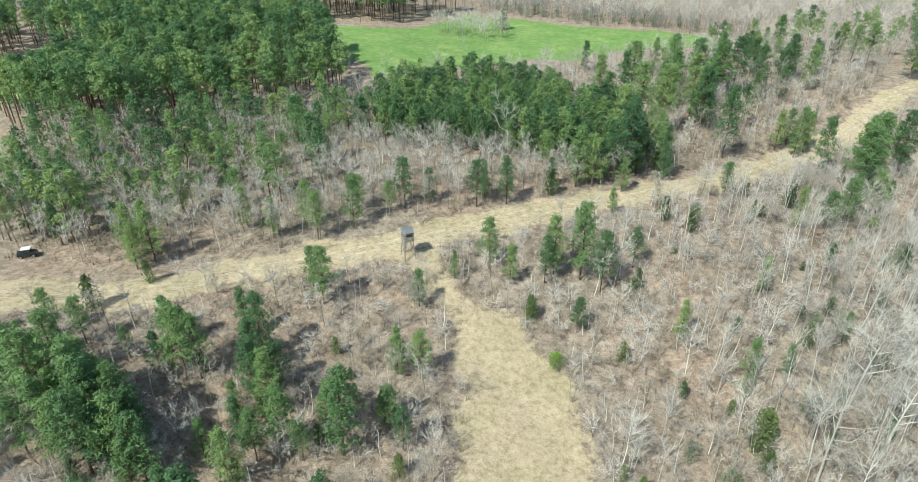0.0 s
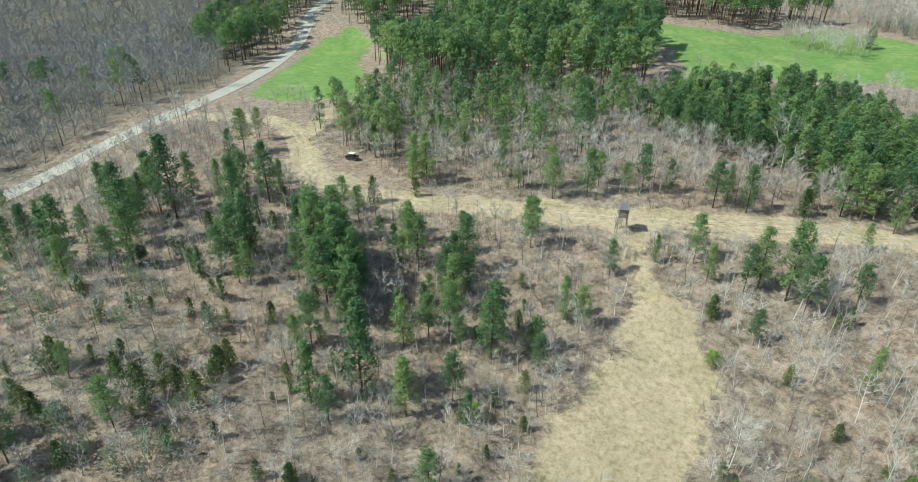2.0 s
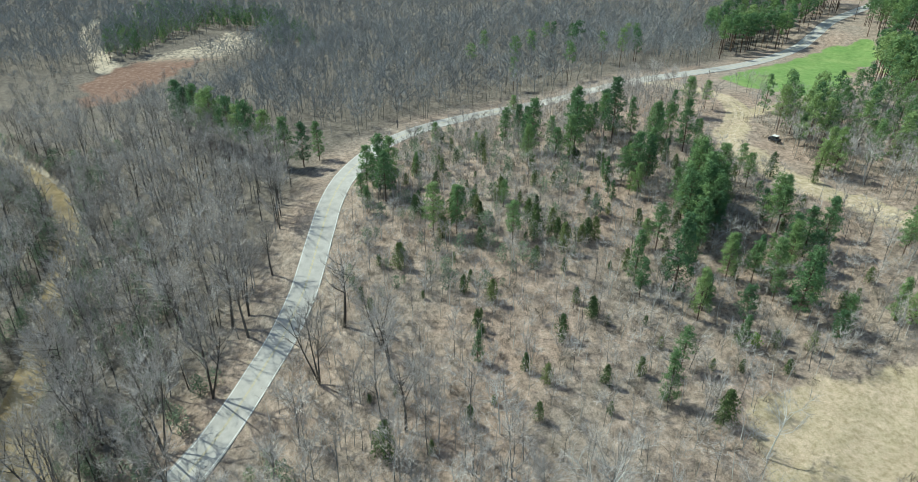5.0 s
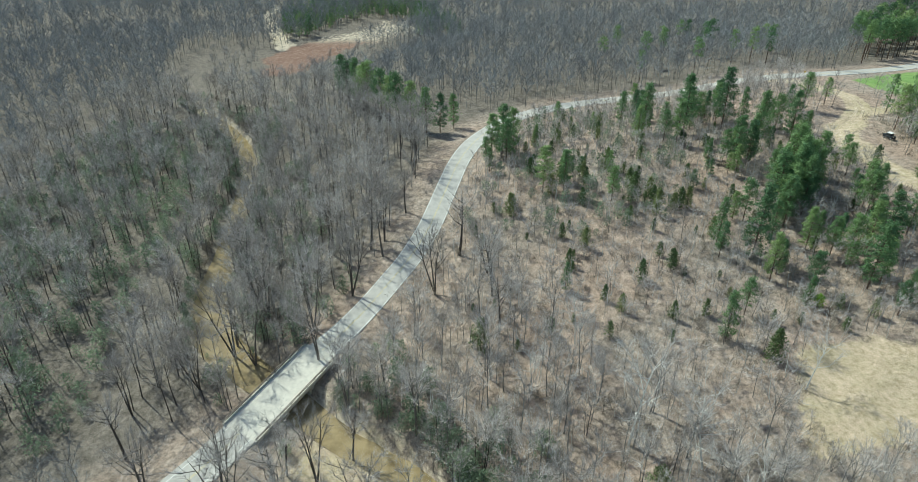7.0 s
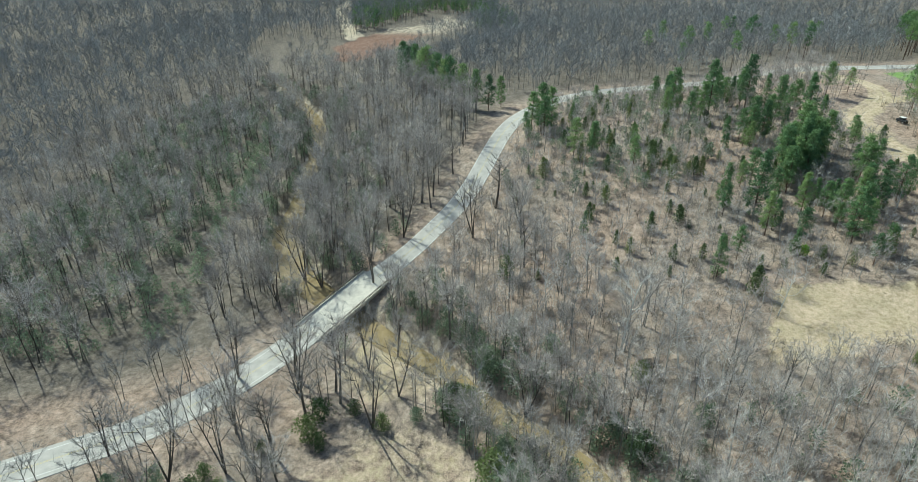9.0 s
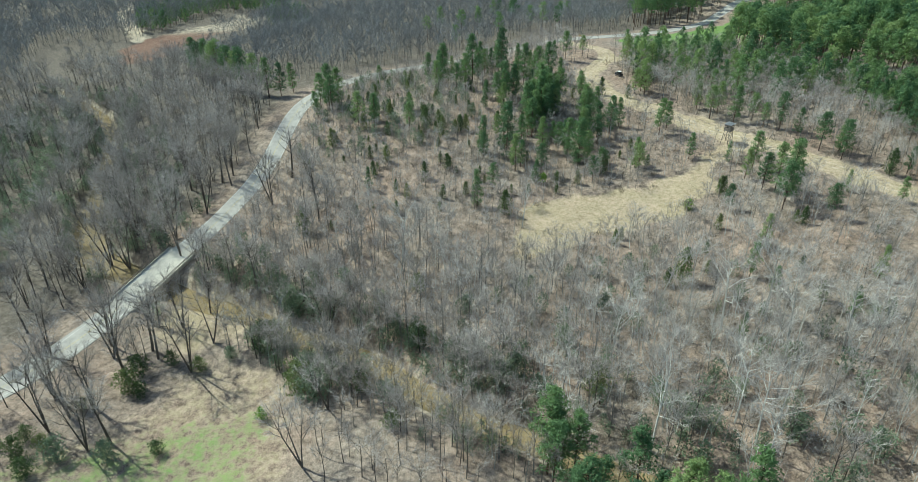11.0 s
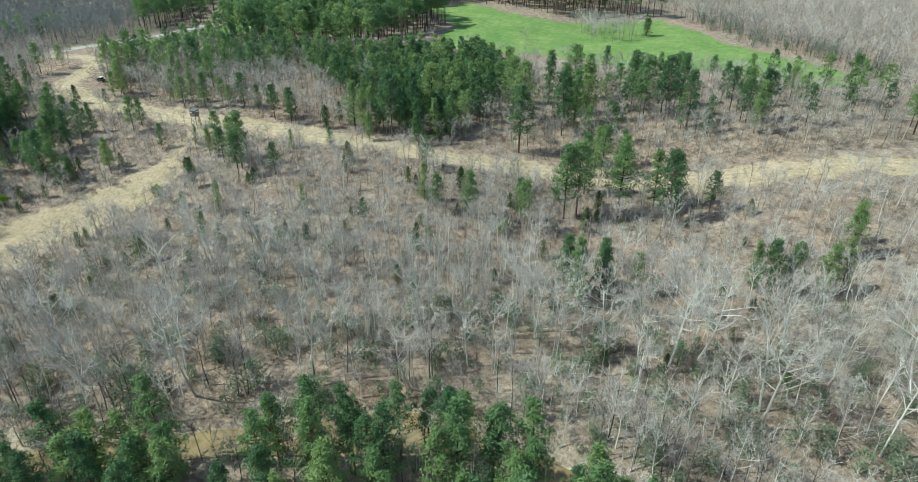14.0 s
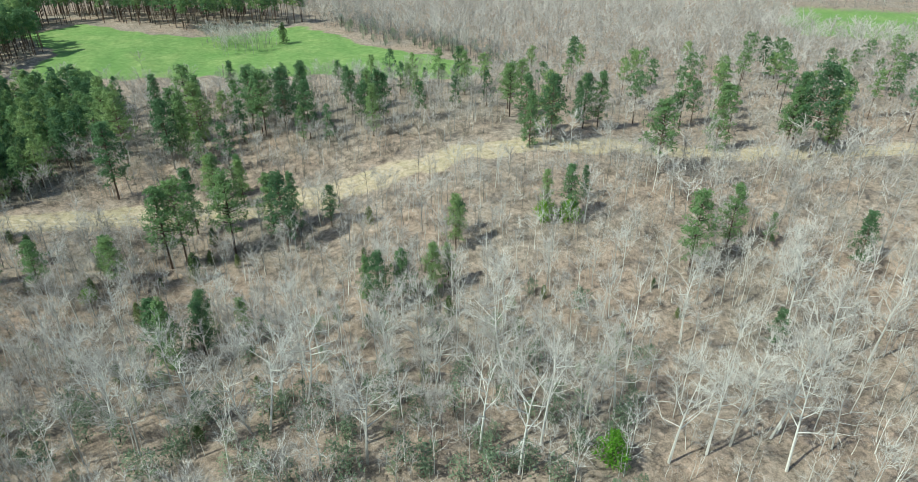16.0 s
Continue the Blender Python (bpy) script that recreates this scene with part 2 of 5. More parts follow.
def smooth_line(points, step=1.5):
    """A Catmull-Rom curve through plan points, with even steps."""
    p = np.array(points, float)
    p = np.vstack([2 * p[0] - p[1], p, 2 * p[-1] - p[-2]])
    out = []
    for a, b, c, d in zip(p, p[1:], p[2:], p[3:]):
        n = max(2, int(np.linalg.norm(c - b) / step))
        t = (np.arange(n) / n)[:, None]
        out.append(0.5 * (2 * b + (c - a) * t + (2 * a - 5 * b + 4 * c - d) * t**2 + (3 * b - a - 3 * c + d) * t**3))
    return np.vstack(out + [p[-2:-1]])


ROAD = smooth_line([(100, -170), (70, -122), (49, -96), (37, -85.5), (25, -76.5), (9.2, -66.1), (-1.8, -59.8), (-12.8, -53.4), (-20, -48.6), (-28, -44), (-36, -39.8), (-45, -35.3), (-58, -30.5), (-77, -26),
                    (-93, -22.5), (-109, -17.5), (-125, -10), (-138, -2), (-153, 13), (-164, 32), (-171, 55), (-172, 80), (-170, 105), (-177, 132), (-200, 174), (-235, 230),
                    (-252, 258), (-300, 330), (-380, 450)])
CREEK = smooth_line([(-190, -150), (-140, -110), (-85, -96), (-53, -92), (-33, -87), (-19, -79), (-3, -60), (9, -46), (20, -30), (29, -22), (38, -11), (46, -2), (61, 9), (73, 19), (81, 28),
                     (92, 39), (107, 56), (124, 74), (134, 84), (150, 92), (172, 98), (205, 106), (250, 112)])
TRACK = smooth_line([(-167, 110), (-158, 113.5), (-146, 119), (-132, 121.5), (-117, 118), (-104, 109), (-95, 101.5), (-82, 98), (-62, 101), (-47, 107), (-31, 114), (-12, 122), (16, 136), (47, 149), (64, 157), (81, 167), (104, 187), (122, 198),
                     (146, 218), (170, 237), (198, 247), (240, 262), (300, 285)])
DRIVE = smooth_line([(-108, 112), (-115, 124), (-120, 138), (-127, 154), (-138, 176)])
DIRT_ROAD = smooth_line([(-296, -132), (-347, -151), (-420, -178), (-469, -187), (-507, -161), (-560, -150)])
CLEARING = [(-16, 118), (-9, 112), (-3, 104), (0, 92), (3, 82), (-1, 70), (-2, 60), (-1, 54), (6, 45), (16, 42), (25, 40), (27, 46), (21, 57), (21, 66), (19, 78), (17, 92), (9, 100), (1, 105), (-3, 113), (-6, 120)]
MEADOW_WEST = [(-229, 272), (-205, 262), (-185, 225), (-150, 190), (-124, 158), (-146, 143), (-166, 141), (-186, 168), (-205, 200), (-232, 248)]
MEADOW_NORTH = [(-106, 303), (-100, 342), (-45, 330), (-23, 342), (2, 395), (35, 380), (64, 358), (95, 350), (137, 336), (128, 308), (74, 300), (50, 282), (31, 284), (-7, 258), (-32, 242), (-50, 280)]
MEADOW_FAR = [(267, 546), (285, 470), (345, 470), (420, 520), (400, 600), (300, 590)]
RED_DIRT = [(-222, -126), (-271, -137), (-306, -127), (-347, -108), (-421, -88), (-400, -52), (-331, -66), (-289, -96), (-243, -107)]
GLADE = [(62, -86), (57, -72), (52, -60), (46, -51), (37, -50), (31, -44), (34, -34), (38, -22), (46, -18), (64, -16), (78, -15), (92, -32), (96, -66), (80, -90)]
# woods beyond the road whose floor colour carries painted tree shade
SHADED_WOODS = [(-1000, 900), (-330, 330), (-262, 250), (-205, 170), (-183, 130), (-178, 60), (-160, 10), (-125, -18), (-80, -32), (-40, -44), (-10, -62), (30, -90), (90, -190), (90, -900), (-1000, -900)]
OPEN_FLAT = [(12, -55), (4, -43), (14, -28), (22, -26), (30, -33), (32, -46), (24, -56)]
PASTURE_GAP = [(-203, 292), (-172, 292), (-150, 262), (-163, 232), (-184, 236)]
BARE_PATCH = [(-162, 112), (-148, 122), (-132, 122), (-108, 96), (-118, 90), (-142, 98)]


def line_distance(x, y, line):
    """The distance to a curve and the index of its nearest point."""
    p = np.stack([x, y], 1).astype(np.float32)
    q = line.astype(np.float32)
    best, at = np.full(len(p), 1e9, np.float32), np.zeros(len(p), int)
    for s in range(0, len(p), 20000):
        d = ((p[s:s + 20000, None] - q[None]) ** 2).sum(2)
        at[s:s + 20000] = d.argmin(1)
        best[s:s + 20000] = np.sqrt(d.min(1))
    return best.astype(float), at


def inside(x, y, polygon):
    c = np.zeros(len(x), bool)
    for (x0, y0), (x1, y1) in zip(polygon, polygon[1:] + polygon[:1]):
        c ^= ((y0 > y) != (y1 > y)) & (x < (x1 - x0) * (y - y0) / (y1 - y0 + 1e-9) + x0)
    return c


def edge_depth(x, y, polygon):
    """Metres inside (plus) or outside (minus) a polygon's edge."""
    d = np.full(len(x), 1e9)
    for (x0, y0), (x1, y1) in zip(polygon, polygon[1:] + polygon[:1]):
        t = np.clip(((x - x0) * (x1 - x0) + (y - y0) * (y1 - y0)) / ((x1 - x0) ** 2 + (y1 - y0) ** 2), 0, 1)
        d = np.minimum(d, np.hypot(x - x0 - t * (x1 - x0), y - y0 - t * (y1 - y0)))
    return np.where(inside(x, y, polygon), d, -d)


def ease(v, lo, hi):
    t = np.clip((v - lo) / (hi - lo), 0, 1)
    return t * t * (3 - 2 * t)


BRIDGE_AT = np.array((-1.8, -59.8))
_i = int(np.hypot(*(ROAD - BRIDGE_AT).T).argmin())
BRIDGE_WAY = (ROAD[_i + 4] - ROAD[_i - 4]) / np.linalg.norm(ROAD[_i + 4] - ROAD[_i - 4])
BRIDGE_HALF = 13.0
_rz = land(*ROAD.T) + 0.2 + 1.9 * np.exp(-(np.hypot(*(ROAD - BRIDGE_AT).T) / 26.0) ** 2)
_k = np.exp(-(np.arange(-16, 17) / 8.0) ** 2)
ROAD_Z = np.convolve(np.pad(_rz, 16, mode="edge"), _k / _k.sum(), "valid")
CREEK_Z = np.convolve(np.pad(land(*CREEK.T) - 2.2, 30, mode="edge"), np.ones(61) / 61, "valid")
CREEK_Z = np.minimum(CREEK_Z, land(*CREEK.T) - 1.2)
DECK_Z = float(ROAD_Z[_i])


def height(x, y):
    """The ground's height, with the creek cut in and the road's bed laid on it."""
    x, y = np.atleast_1d(np.asarray(x, float)), np.atleast_1d(np.asarray(y, float))
    z = land(x, y)
    z = z + 0.35 * np.sin(x * 0.21 + 1.3 * np.sin(y * 0.13)) * np.cos(y * 0.19) + 0.15 * np.sin(x * 0.53 + y * 0.37)
    dc, ic = line_distance(x, y, CREEK)
    wide = 2.0 * np.exp(-((x + 30) / 26.0) ** 2) + 2.2 * np.exp(-((x - 132) / 12.0) ** 2)
    cut = 1 - ease(dc, 2.0 + wide, 6.0 + wide)
    z = z * (1 - cut) + (CREEK_Z[ic] - 0.7) * cut
    dr, ir = line_distance(x, y, ROAD)
    bed = 1 - ease(dr, 4.6, 11.0)
    off = np.stack([x, y], 1) - BRIDGE_AT
    span = np.abs(off @ BRIDGE_WAY)
    bed = bed * np.where(dr < 30, ease(span, BRIDGE_HALF - 2.5, BRIDGE_HALF + 1.0), 1)
    return z * (1 - bed) + (ROAD_Z[ir] - 0.14) * bed


# ---- mesh helpers ----
def mesh_of(name, verts, faces, mat, smooth=False, layers=None):
    """A mesh from an array of places and an array of triangles or quads."""
    verts, faces = np.asarray(verts, np.float32), np.asarray(faces, np.int32)
    me = bpy.data.meshes.new(name)
    k = faces.shape[1]
    me.vertices.add(len(verts))
    me.vertices.foreach_set("co", verts.ravel())
    me.loops.add(faces.size)
    me.loops.foreach_set("vertex_index", faces.ravel())
    me.polygons.add(len(faces))
    me.polygons.foreach_set("loop_start", np.arange(0, faces.size, k, dtype=np.int32))
    me.polygons.foreach_set("use_smooth", np.full(len(faces), smooth))
    me.materials.append(mat)
    for key, values in (layers or {}).items():
        me.attributes.new(key, "FLOAT", "POINT").data.foreach_set("value", np.asarray(values, np.float32))
    me.update(calc_edges=True)
    return me


def part(name, bm, mat, parent, label=""):
    me = bpy.data.meshes.new(name)
    bm.to_mesh(me)
    bm.free()
    me.materials.append(mat)
    ob = new(name, me)
    ob.parent = parent
    if label:
        tagged(ob, label)
    return ob


def box(bm, size, at, turn=(0, 0, 0), bevel=0.0):
    r = bmesh.ops.create_cube(bm, size=1, matrix=pose(*at, *turn) @ Matrix.Diagonal((*size, 1)))
    if bevel:
        es = list({e for v in r["verts"] for e in v.link_edges})
        bmesh.ops.bevel(bm, geom=es, offset=bevel, segments=2, affect="EDGES", profile=0.5)
    return bm


def beam(bm, a, b, w, h=None, sides=0):
    """A square or round bar from a to b."""
    a, b = Vector(a), Vector(b)
    m = Matrix.Translation((a + b) / 2) @ (b - a).to_track_quat("Z", "Y").to_matrix().to_4x4()
    if sides:
        bmesh.ops.create_cone(bm, cap_ends=True, segments=sides, radius1=w, radius2=h or w, depth=(b - a).length, matrix=m)
    else:
        bmesh.ops.create_cube(bm, size=1, matrix=m @ Matrix.Diagonal((w, h or w, (b - a).length, 1)))
    return bm


def ribbon(name, line, zs, half, mat, offset=0.0, lift=0.0, thick=0.0):
    """A strip along a curve, with a skirt where it has thickness."""
    t = np.gradient(line, axis=0)
    t /= np.linalg.norm(t, axis=1)[:, None]
    n = np.stack([-t[:, 1], t[:, 0]], 1)
    half = half * np.ones(len(line))
    rows = [(offset - half, lift), (offset + half, lift)]
    if thick:
        rows = [(offset - half - 0.25, lift - thick)] + rows + [(offset + half + 0.25, lift - thick)]
    v = np.vstack([np.column_stack([line + n * o[:, None], zs + dz]) for o, dz in rows])
    c = len(line)
    f = [(r * c + i, (r + 1) * c + i, (r + 1) * c + i + 1, r * c + i + 1) for r in range(len(rows) - 1) for i in range(c - 1)]
    f = np.array(f)[:, ::-1]
    return mesh_of(name, v, f, mat)


# ---- ground ----
def graded(lo, hi, step, far, grow=1.25):
    core = list(np.arange(lo, hi + step, step))
    d = step
    while core[-1] < far:
        d *= grow
        core.append(core[-1] + d)
    d = step
    while core[0] > -far:
        d *= grow
        core.insert(0, core[0] - d)
    return np.array(core)


gx, gy = graded(-310, 275, 2.4, 3500), graded(-150, 365, 2.4, 3500)
X, Y = [a.ravel() for a in np.meshgrid(gx, gy)]
Z = height(X, Y)
tr, _ = line_distance(X, Y, TRACK)
rd, _ = line_distance(X, Y, ROAD)
cr, _ = line_distance(X, Y, CREEK)
wob = 1.2 * np.sin(X * 0.31 + 2 * np.sin(Y * 0.17)) + 0.8 * np.sin(Y * 0.43 + X * 0.11)
dry = np.maximum(1 - ease((tr + wob) * (1 + 0.7 * (1 - ease(X, -112, -98))), 2.4, 7.0), ease(edge_depth(X, Y, CLEARING) + wob, -4, 2.5))
dry = np.maximum(dry, 0.32 * (1 - ease(rd, 4.0, 8.0)))
dry = np.maximum(dry, 0.5 * ease(edge_depth(X, Y, GLADE), -4, 8))
dry = np.maximum(dry, ease(edge_depth(X, Y, BARE_PATCH), -4, 4) * 0.3)
dry = np.maximum(dry, 0.8 * ease(edge_depth(X, Y, PASTURE_GAP), -4, 4))
dry = np.maximum(dry, 0.65 * ease(edge_depth(X, Y, OPEN_FLAT), -4, 4))
dry = np.maximum(dry, 0.8 * (1 - ease(line_distance(X, Y, DRIVE)[0] + wob, 1.5, 4.5)))
green = np.maximum.reduce([ease(edge_depth(X, Y, p) + wob, -3, 3) for p in (MEADOW_WEST, MEADOW_NORTH, MEADOW_FAR)] + [0.55 * ease(edge_depth(X, Y, PASTURE_GAP) + wob, -3, 3)])
green = np.maximum(green, 0.45 * ease(edge_depth(X, Y, GLADE) - 5 + 2 * wob, -6, 9) * ease(X, 46, 60))
# weight of the grey litter that holds the forest's shade in its colour
flood = np.where(inside(X, Y, SHADED_WOODS), ease(edge_depth(X, Y, SHADED_WOODS), 0, 14), 0.0)
red = ease(edge_depth(X, Y, RED_DIRT) + 2 * wob, -8, 8) * ease(X, -345, -285)
soil = np.maximum(0.7 * (1 - ease(line_distance(X, Y, DIRT_ROAD)[0] + wob, 4.0, 9.0)), 0.5 * ease(edge_depth(X, Y, RED_DIRT) + 2 * wob, -8, 8))
soil = np.maximum(soil, 0.5 * (1 - ease(cr + wob - 2.5 * np.exp(-((X + 32) / 34.0) ** 2), 3.0, 7.0)))
nx, ny = len(gx), len(gy)
gi = np.arange(nx * ny).reshape(ny, nx)
gf = np.stack([gi[:-1, :-1], gi[:-1, 1:], gi[1:, 1:], gi[1:, :-1]], -1).reshape(-1, 4)
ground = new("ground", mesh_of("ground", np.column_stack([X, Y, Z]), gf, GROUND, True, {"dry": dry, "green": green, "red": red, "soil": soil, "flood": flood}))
tagged(ground, "rolling woodland ground of tan leaf litter, dry grass and green pasture", "ground", kind="structure")

# ---- road, bridge and creek ----
road = new("road", ribbon("road", ROAD, ROAD_Z, 3.4 + 0.9 * ease(ROAD[:, 0], -30.0, 2.0), ASPHALT, thick=0.5))
tagged(road, "worn light-grey two-lane asphalt country road with painted lines", "road", kind="structure")
for o, h, m, n in ((-3.2, 0.075, LINE_WHITE, "edge_line"), (3.2, 0.075, LINE_WHITE, "edge_line"), (-0.13, 0.045, LINE_YELLOW, "centre_line"), (0.13, 0.045, LINE_YELLOW, "centre_line")):
    new(n, ribbon(n, ROAD, ROAD_Z, h, m, o, 0.008)).parent = road
CREEK_HALF = 3.0 + 2.4 * np.exp(-((CREEK[:, 0] + 30) / 24.0) ** 2) + 0.8 * np.exp(-((CREEK[:, 0] - 62) / 12.0) ** 2) + 2.2 * np.exp(-((CREEK[:, 0] - 132) / 12.0) ** 2)
water = new("water", ribbon("water", CREEK, CREEK_Z, CREEK_HALF + 0.3, WATER))
tagged(water, "shallow muddy brown creek winding between wooded banks", "creek", kind="structure")


def ground_z(x, y):
    """The height of the ground's mesh itself."""
    i, j = np.clip(np.searchsorted(gx, x) - 1, 0, nx - 2), np.clip(np.searchsorted(gy, y) - 1, 0, ny - 2)
    u, v = (x - gx[i]) / (gx[i + 1] - gx[i]), (y - gy[j]) / (gy[j + 1] - gy[j])
    q = Z.reshape(ny, nx)
    return (q[j, i] * (1 - u) + q[j, i + 1] * u) * (1 - v) + (q[j + 1, i] * (1 - u) + q[j + 1, i + 1] * u) * v


def build_track():
    """The mown strip with its two wheel ruts, as a fine sheet on the ground."""
    t = np.gradient(TRACK, axis=0)
    t /= np.linalg.norm(t, axis=1)[:, None]
    n = np.stack([-t[:, 1], t[:, 0]], 1)
    offs = np.arange(-4.4, 4.41, 0.4)
    p = TRACK[:, None] + offs[None, :, None] * n[:, None]
    x, y = p[..., 0].ravel(), p[..., 1].ravel()
    o = np.tile(offs, len(TRACK))
    wave = 0.25 * np.sin(np.repeat(np.arange(len(TRACK)), len(offs)) * 0.21)
    worn = np.maximum(np.exp(-((o - 1.05 - wave) / 0.55) ** 2), np.exp(-((o + 1.0 - wave) / 0.55) ** 2))
    z = ground_z(x, y) + 0.07 - 0.09 * worn - 0.10 * ease(np.abs(o), 3.4, 4.4)
    k = len(offs)
    g = np.arange(len(x)).reshape(-1, k)
    f = np.stack([g[:-1, :-1], g[1:, :-1], g[1:, 1:], g[:-1, 1:]], -1).reshape(-1, 4)[:, ::-1]
    grass = 0.95 - 0.5 * ease(np.abs(o + wave), 2.6, 4.4)
    ob = new("grass_track", mesh_of("grass_track", np.column_stack([x, y, z]), f, GROUND, True, {"dry": grass * (1 - 0.9 * worn), "soil": 0.12 + 0.88 * worn, "green": 0 * x, "red": 0 * x}))
    tagged(ob, "tan dry-grass track with two pale sandy wheel ruts", "dirt track", kind="structure")


build_track()


def build_bridge():
    b = tagged(new("bridge"), "short pale concrete road bridge with low dark railings over the creek", "bridge")
    ang = math.degrees(math.atan2(BRIDGE_WAY[1], BRIDGE_WAY[0]))
    rise = math.degrees(math.atan2(ROAD_Z[_i + 6] - ROAD_Z[_i - 6], np.linalg.norm(ROAD[_i + 6] - ROAD[_i - 6])))
    b.matrix_world = pose(*BRIDGE_AT, DECK_Z, 0, -rise, ang)
    L, W = 2 * BRIDGE_HALF, 9.8
    part("deck", box(bmesh.new(), (L, W, 0.45), (0, 0, -0.205), bevel=0.03), CONCRETE, b)
    for s in (-1, 1):
        part("kerb", box(bmesh.new(), (L, 0.35, 0.28), (0, s * (W / 2 - 0.175), 0.16), bevel=0.04), CONCRETE, b)
        for h in (0.62, 0.95):
            part("rail", beam(bmesh.new(), (-L / 2, s * (W / 2 - 0.12), h), (L / 2, s * (W / 2 - 0.12), h), 0.10, 0.16), DARKSTEEL, b)
        for k in range(11):
            x = -L / 2 + 0.3 + k * (L - 0.6) / 10
            part("post", box(bmesh.new(), (0.16, 0.14, 0.8), (x, s * (W / 2 - 0.2), 0.6), bevel=0.01), DARKSTEEL, b)
        part("girder", box(bmesh.new(), (L, 0.4, 0.9), (0, s * (W / 2 - 0.7), -0.87), bevel=0.02), CONCRETE, b)
        part("abutment", box(bmesh.new(), (1.0, W, 4.5), (s * (L / 2 - 0.4), 0, -2.6), bevel=0.04), CONCRETE, b)
    for x in (-4.0, 4.0):
        part("pier_cap", box(bmesh.new(), (0.8, W - 0.6, 0.6), (x, 0, -1.55), bevel=0.04), CONCRETE, b)
        for y in (-3.4, 0, 3.4):
            part("pier", beam(bmesh.new(), (x, y, -7), (x, y, -1.8), 0.32, 0.32, 12), CONCRETE, b)


build_bridge()


# ---- trees: arrays of triangles for the parts of one tree ----
class Shape:
    """Vertices and triangles of one part, as they grow."""

    def __init__(self):
        self.v, self.f, self.n = [], [], 0

    def add(self, v, f):
        self.v.append(np.asarray(v, float))
        self.f.append(np.asarray(f, int) + self.n)
        self.n += len(v)

    def done(self):
        return (np.vstack(self.v), np.vstack(self.f)) if self.v else (np.zeros((0, 3)), np.zeros((0, 3), int))


def tube(shape, path, radii, sides):
    """A tapered tube along a path that ends in a point."""
    path = np.asarray(path, float)
    way = np.gradient(path, axis=0)
    way /= np.linalg.norm(way, axis=1)[:, None] + 1e-9
    ref = np.where(np.abs(way[:, 2:3]) > 0.8, [[1.0, 0, 0]], [[0, 0, 1.0]])
    u = np.cross(way, ref)
    u /= np.linalg.norm(u, axis=1)[:, None] + 1e-9
    w = np.cross(way, u)
    a = np.arange(sides) * 2 * np.pi / sides
    n = len(path)
    rings = path[:-1, None] + np.asarray(radii)[:-1, None, None] * (np.cos(a)[None, :, None] * u[:-1, None] + np.sin(a)[None, :, None] * w[:-1, None])
    v = np.vstack([rings.reshape(-1, 3), path[-1:]])
    f = []
    for r in range(n - 2):
        for k in range(sides):
            p, q = r * sides + k, r * sides + (k + 1) % sides
            f += [(p, q, q + sides), (p, q + sides, p + sides)]
    r = (n - 2) * sides
    f += [(r + k, r + (k + 1) % sides, len(v) - 1) for k in range(sides)]
    shape.add(v, f)


def slivers(shape, a, b, width, rng):
    """Thin tapering twigs or needles from the points a to the points b."""
    a, b = np.asarray(a, float), np.asarray(b, float)
    side = np.cross(b - a, rng.normal(size=a.shape))
    side /= np.linalg.norm(side, axis=1)[:, None] + 1e-9
    w = np.asarray(width) * np.ones(len(a))
    v = np.stack([a - side * w[:, None] / 2, a + side * w[:, None] / 2, b], 1).reshape(-1, 3)
    shape.add(v, np.arange(len(v)).reshape(-1, 3))


def unit(v):
    return v / (np.linalg.norm(v, axis=-1, keepdims=True) + 1e-9)


def flakes(shape, centre, facing, size, rng, slim=0.55):
    """Small sprays of leaves or needles: ragged triangles that face outwards."""
    facing = unit(facing)
    u = unit(np.cross(facing, rng.normal(size=facing.shape)))
    w = np.cross(facing, u)
    ln = size * rng.uniform(0.6, 1.35, len(centre))[:, None]
    q = rng.uniform(-0.35, 0.35, len(centre))[:, None]
    v = np.stack([centre - u * ln * 0.5 - w * ln * slim * 0.5, centre - u * ln * (0.4 + q) + w * ln * slim * 0.6, centre + u * ln * 0.75 + w * ln * q], 1).reshape(-1, 3)
    shape.add(v, np.arange(len(v)).reshape(-1, 3))


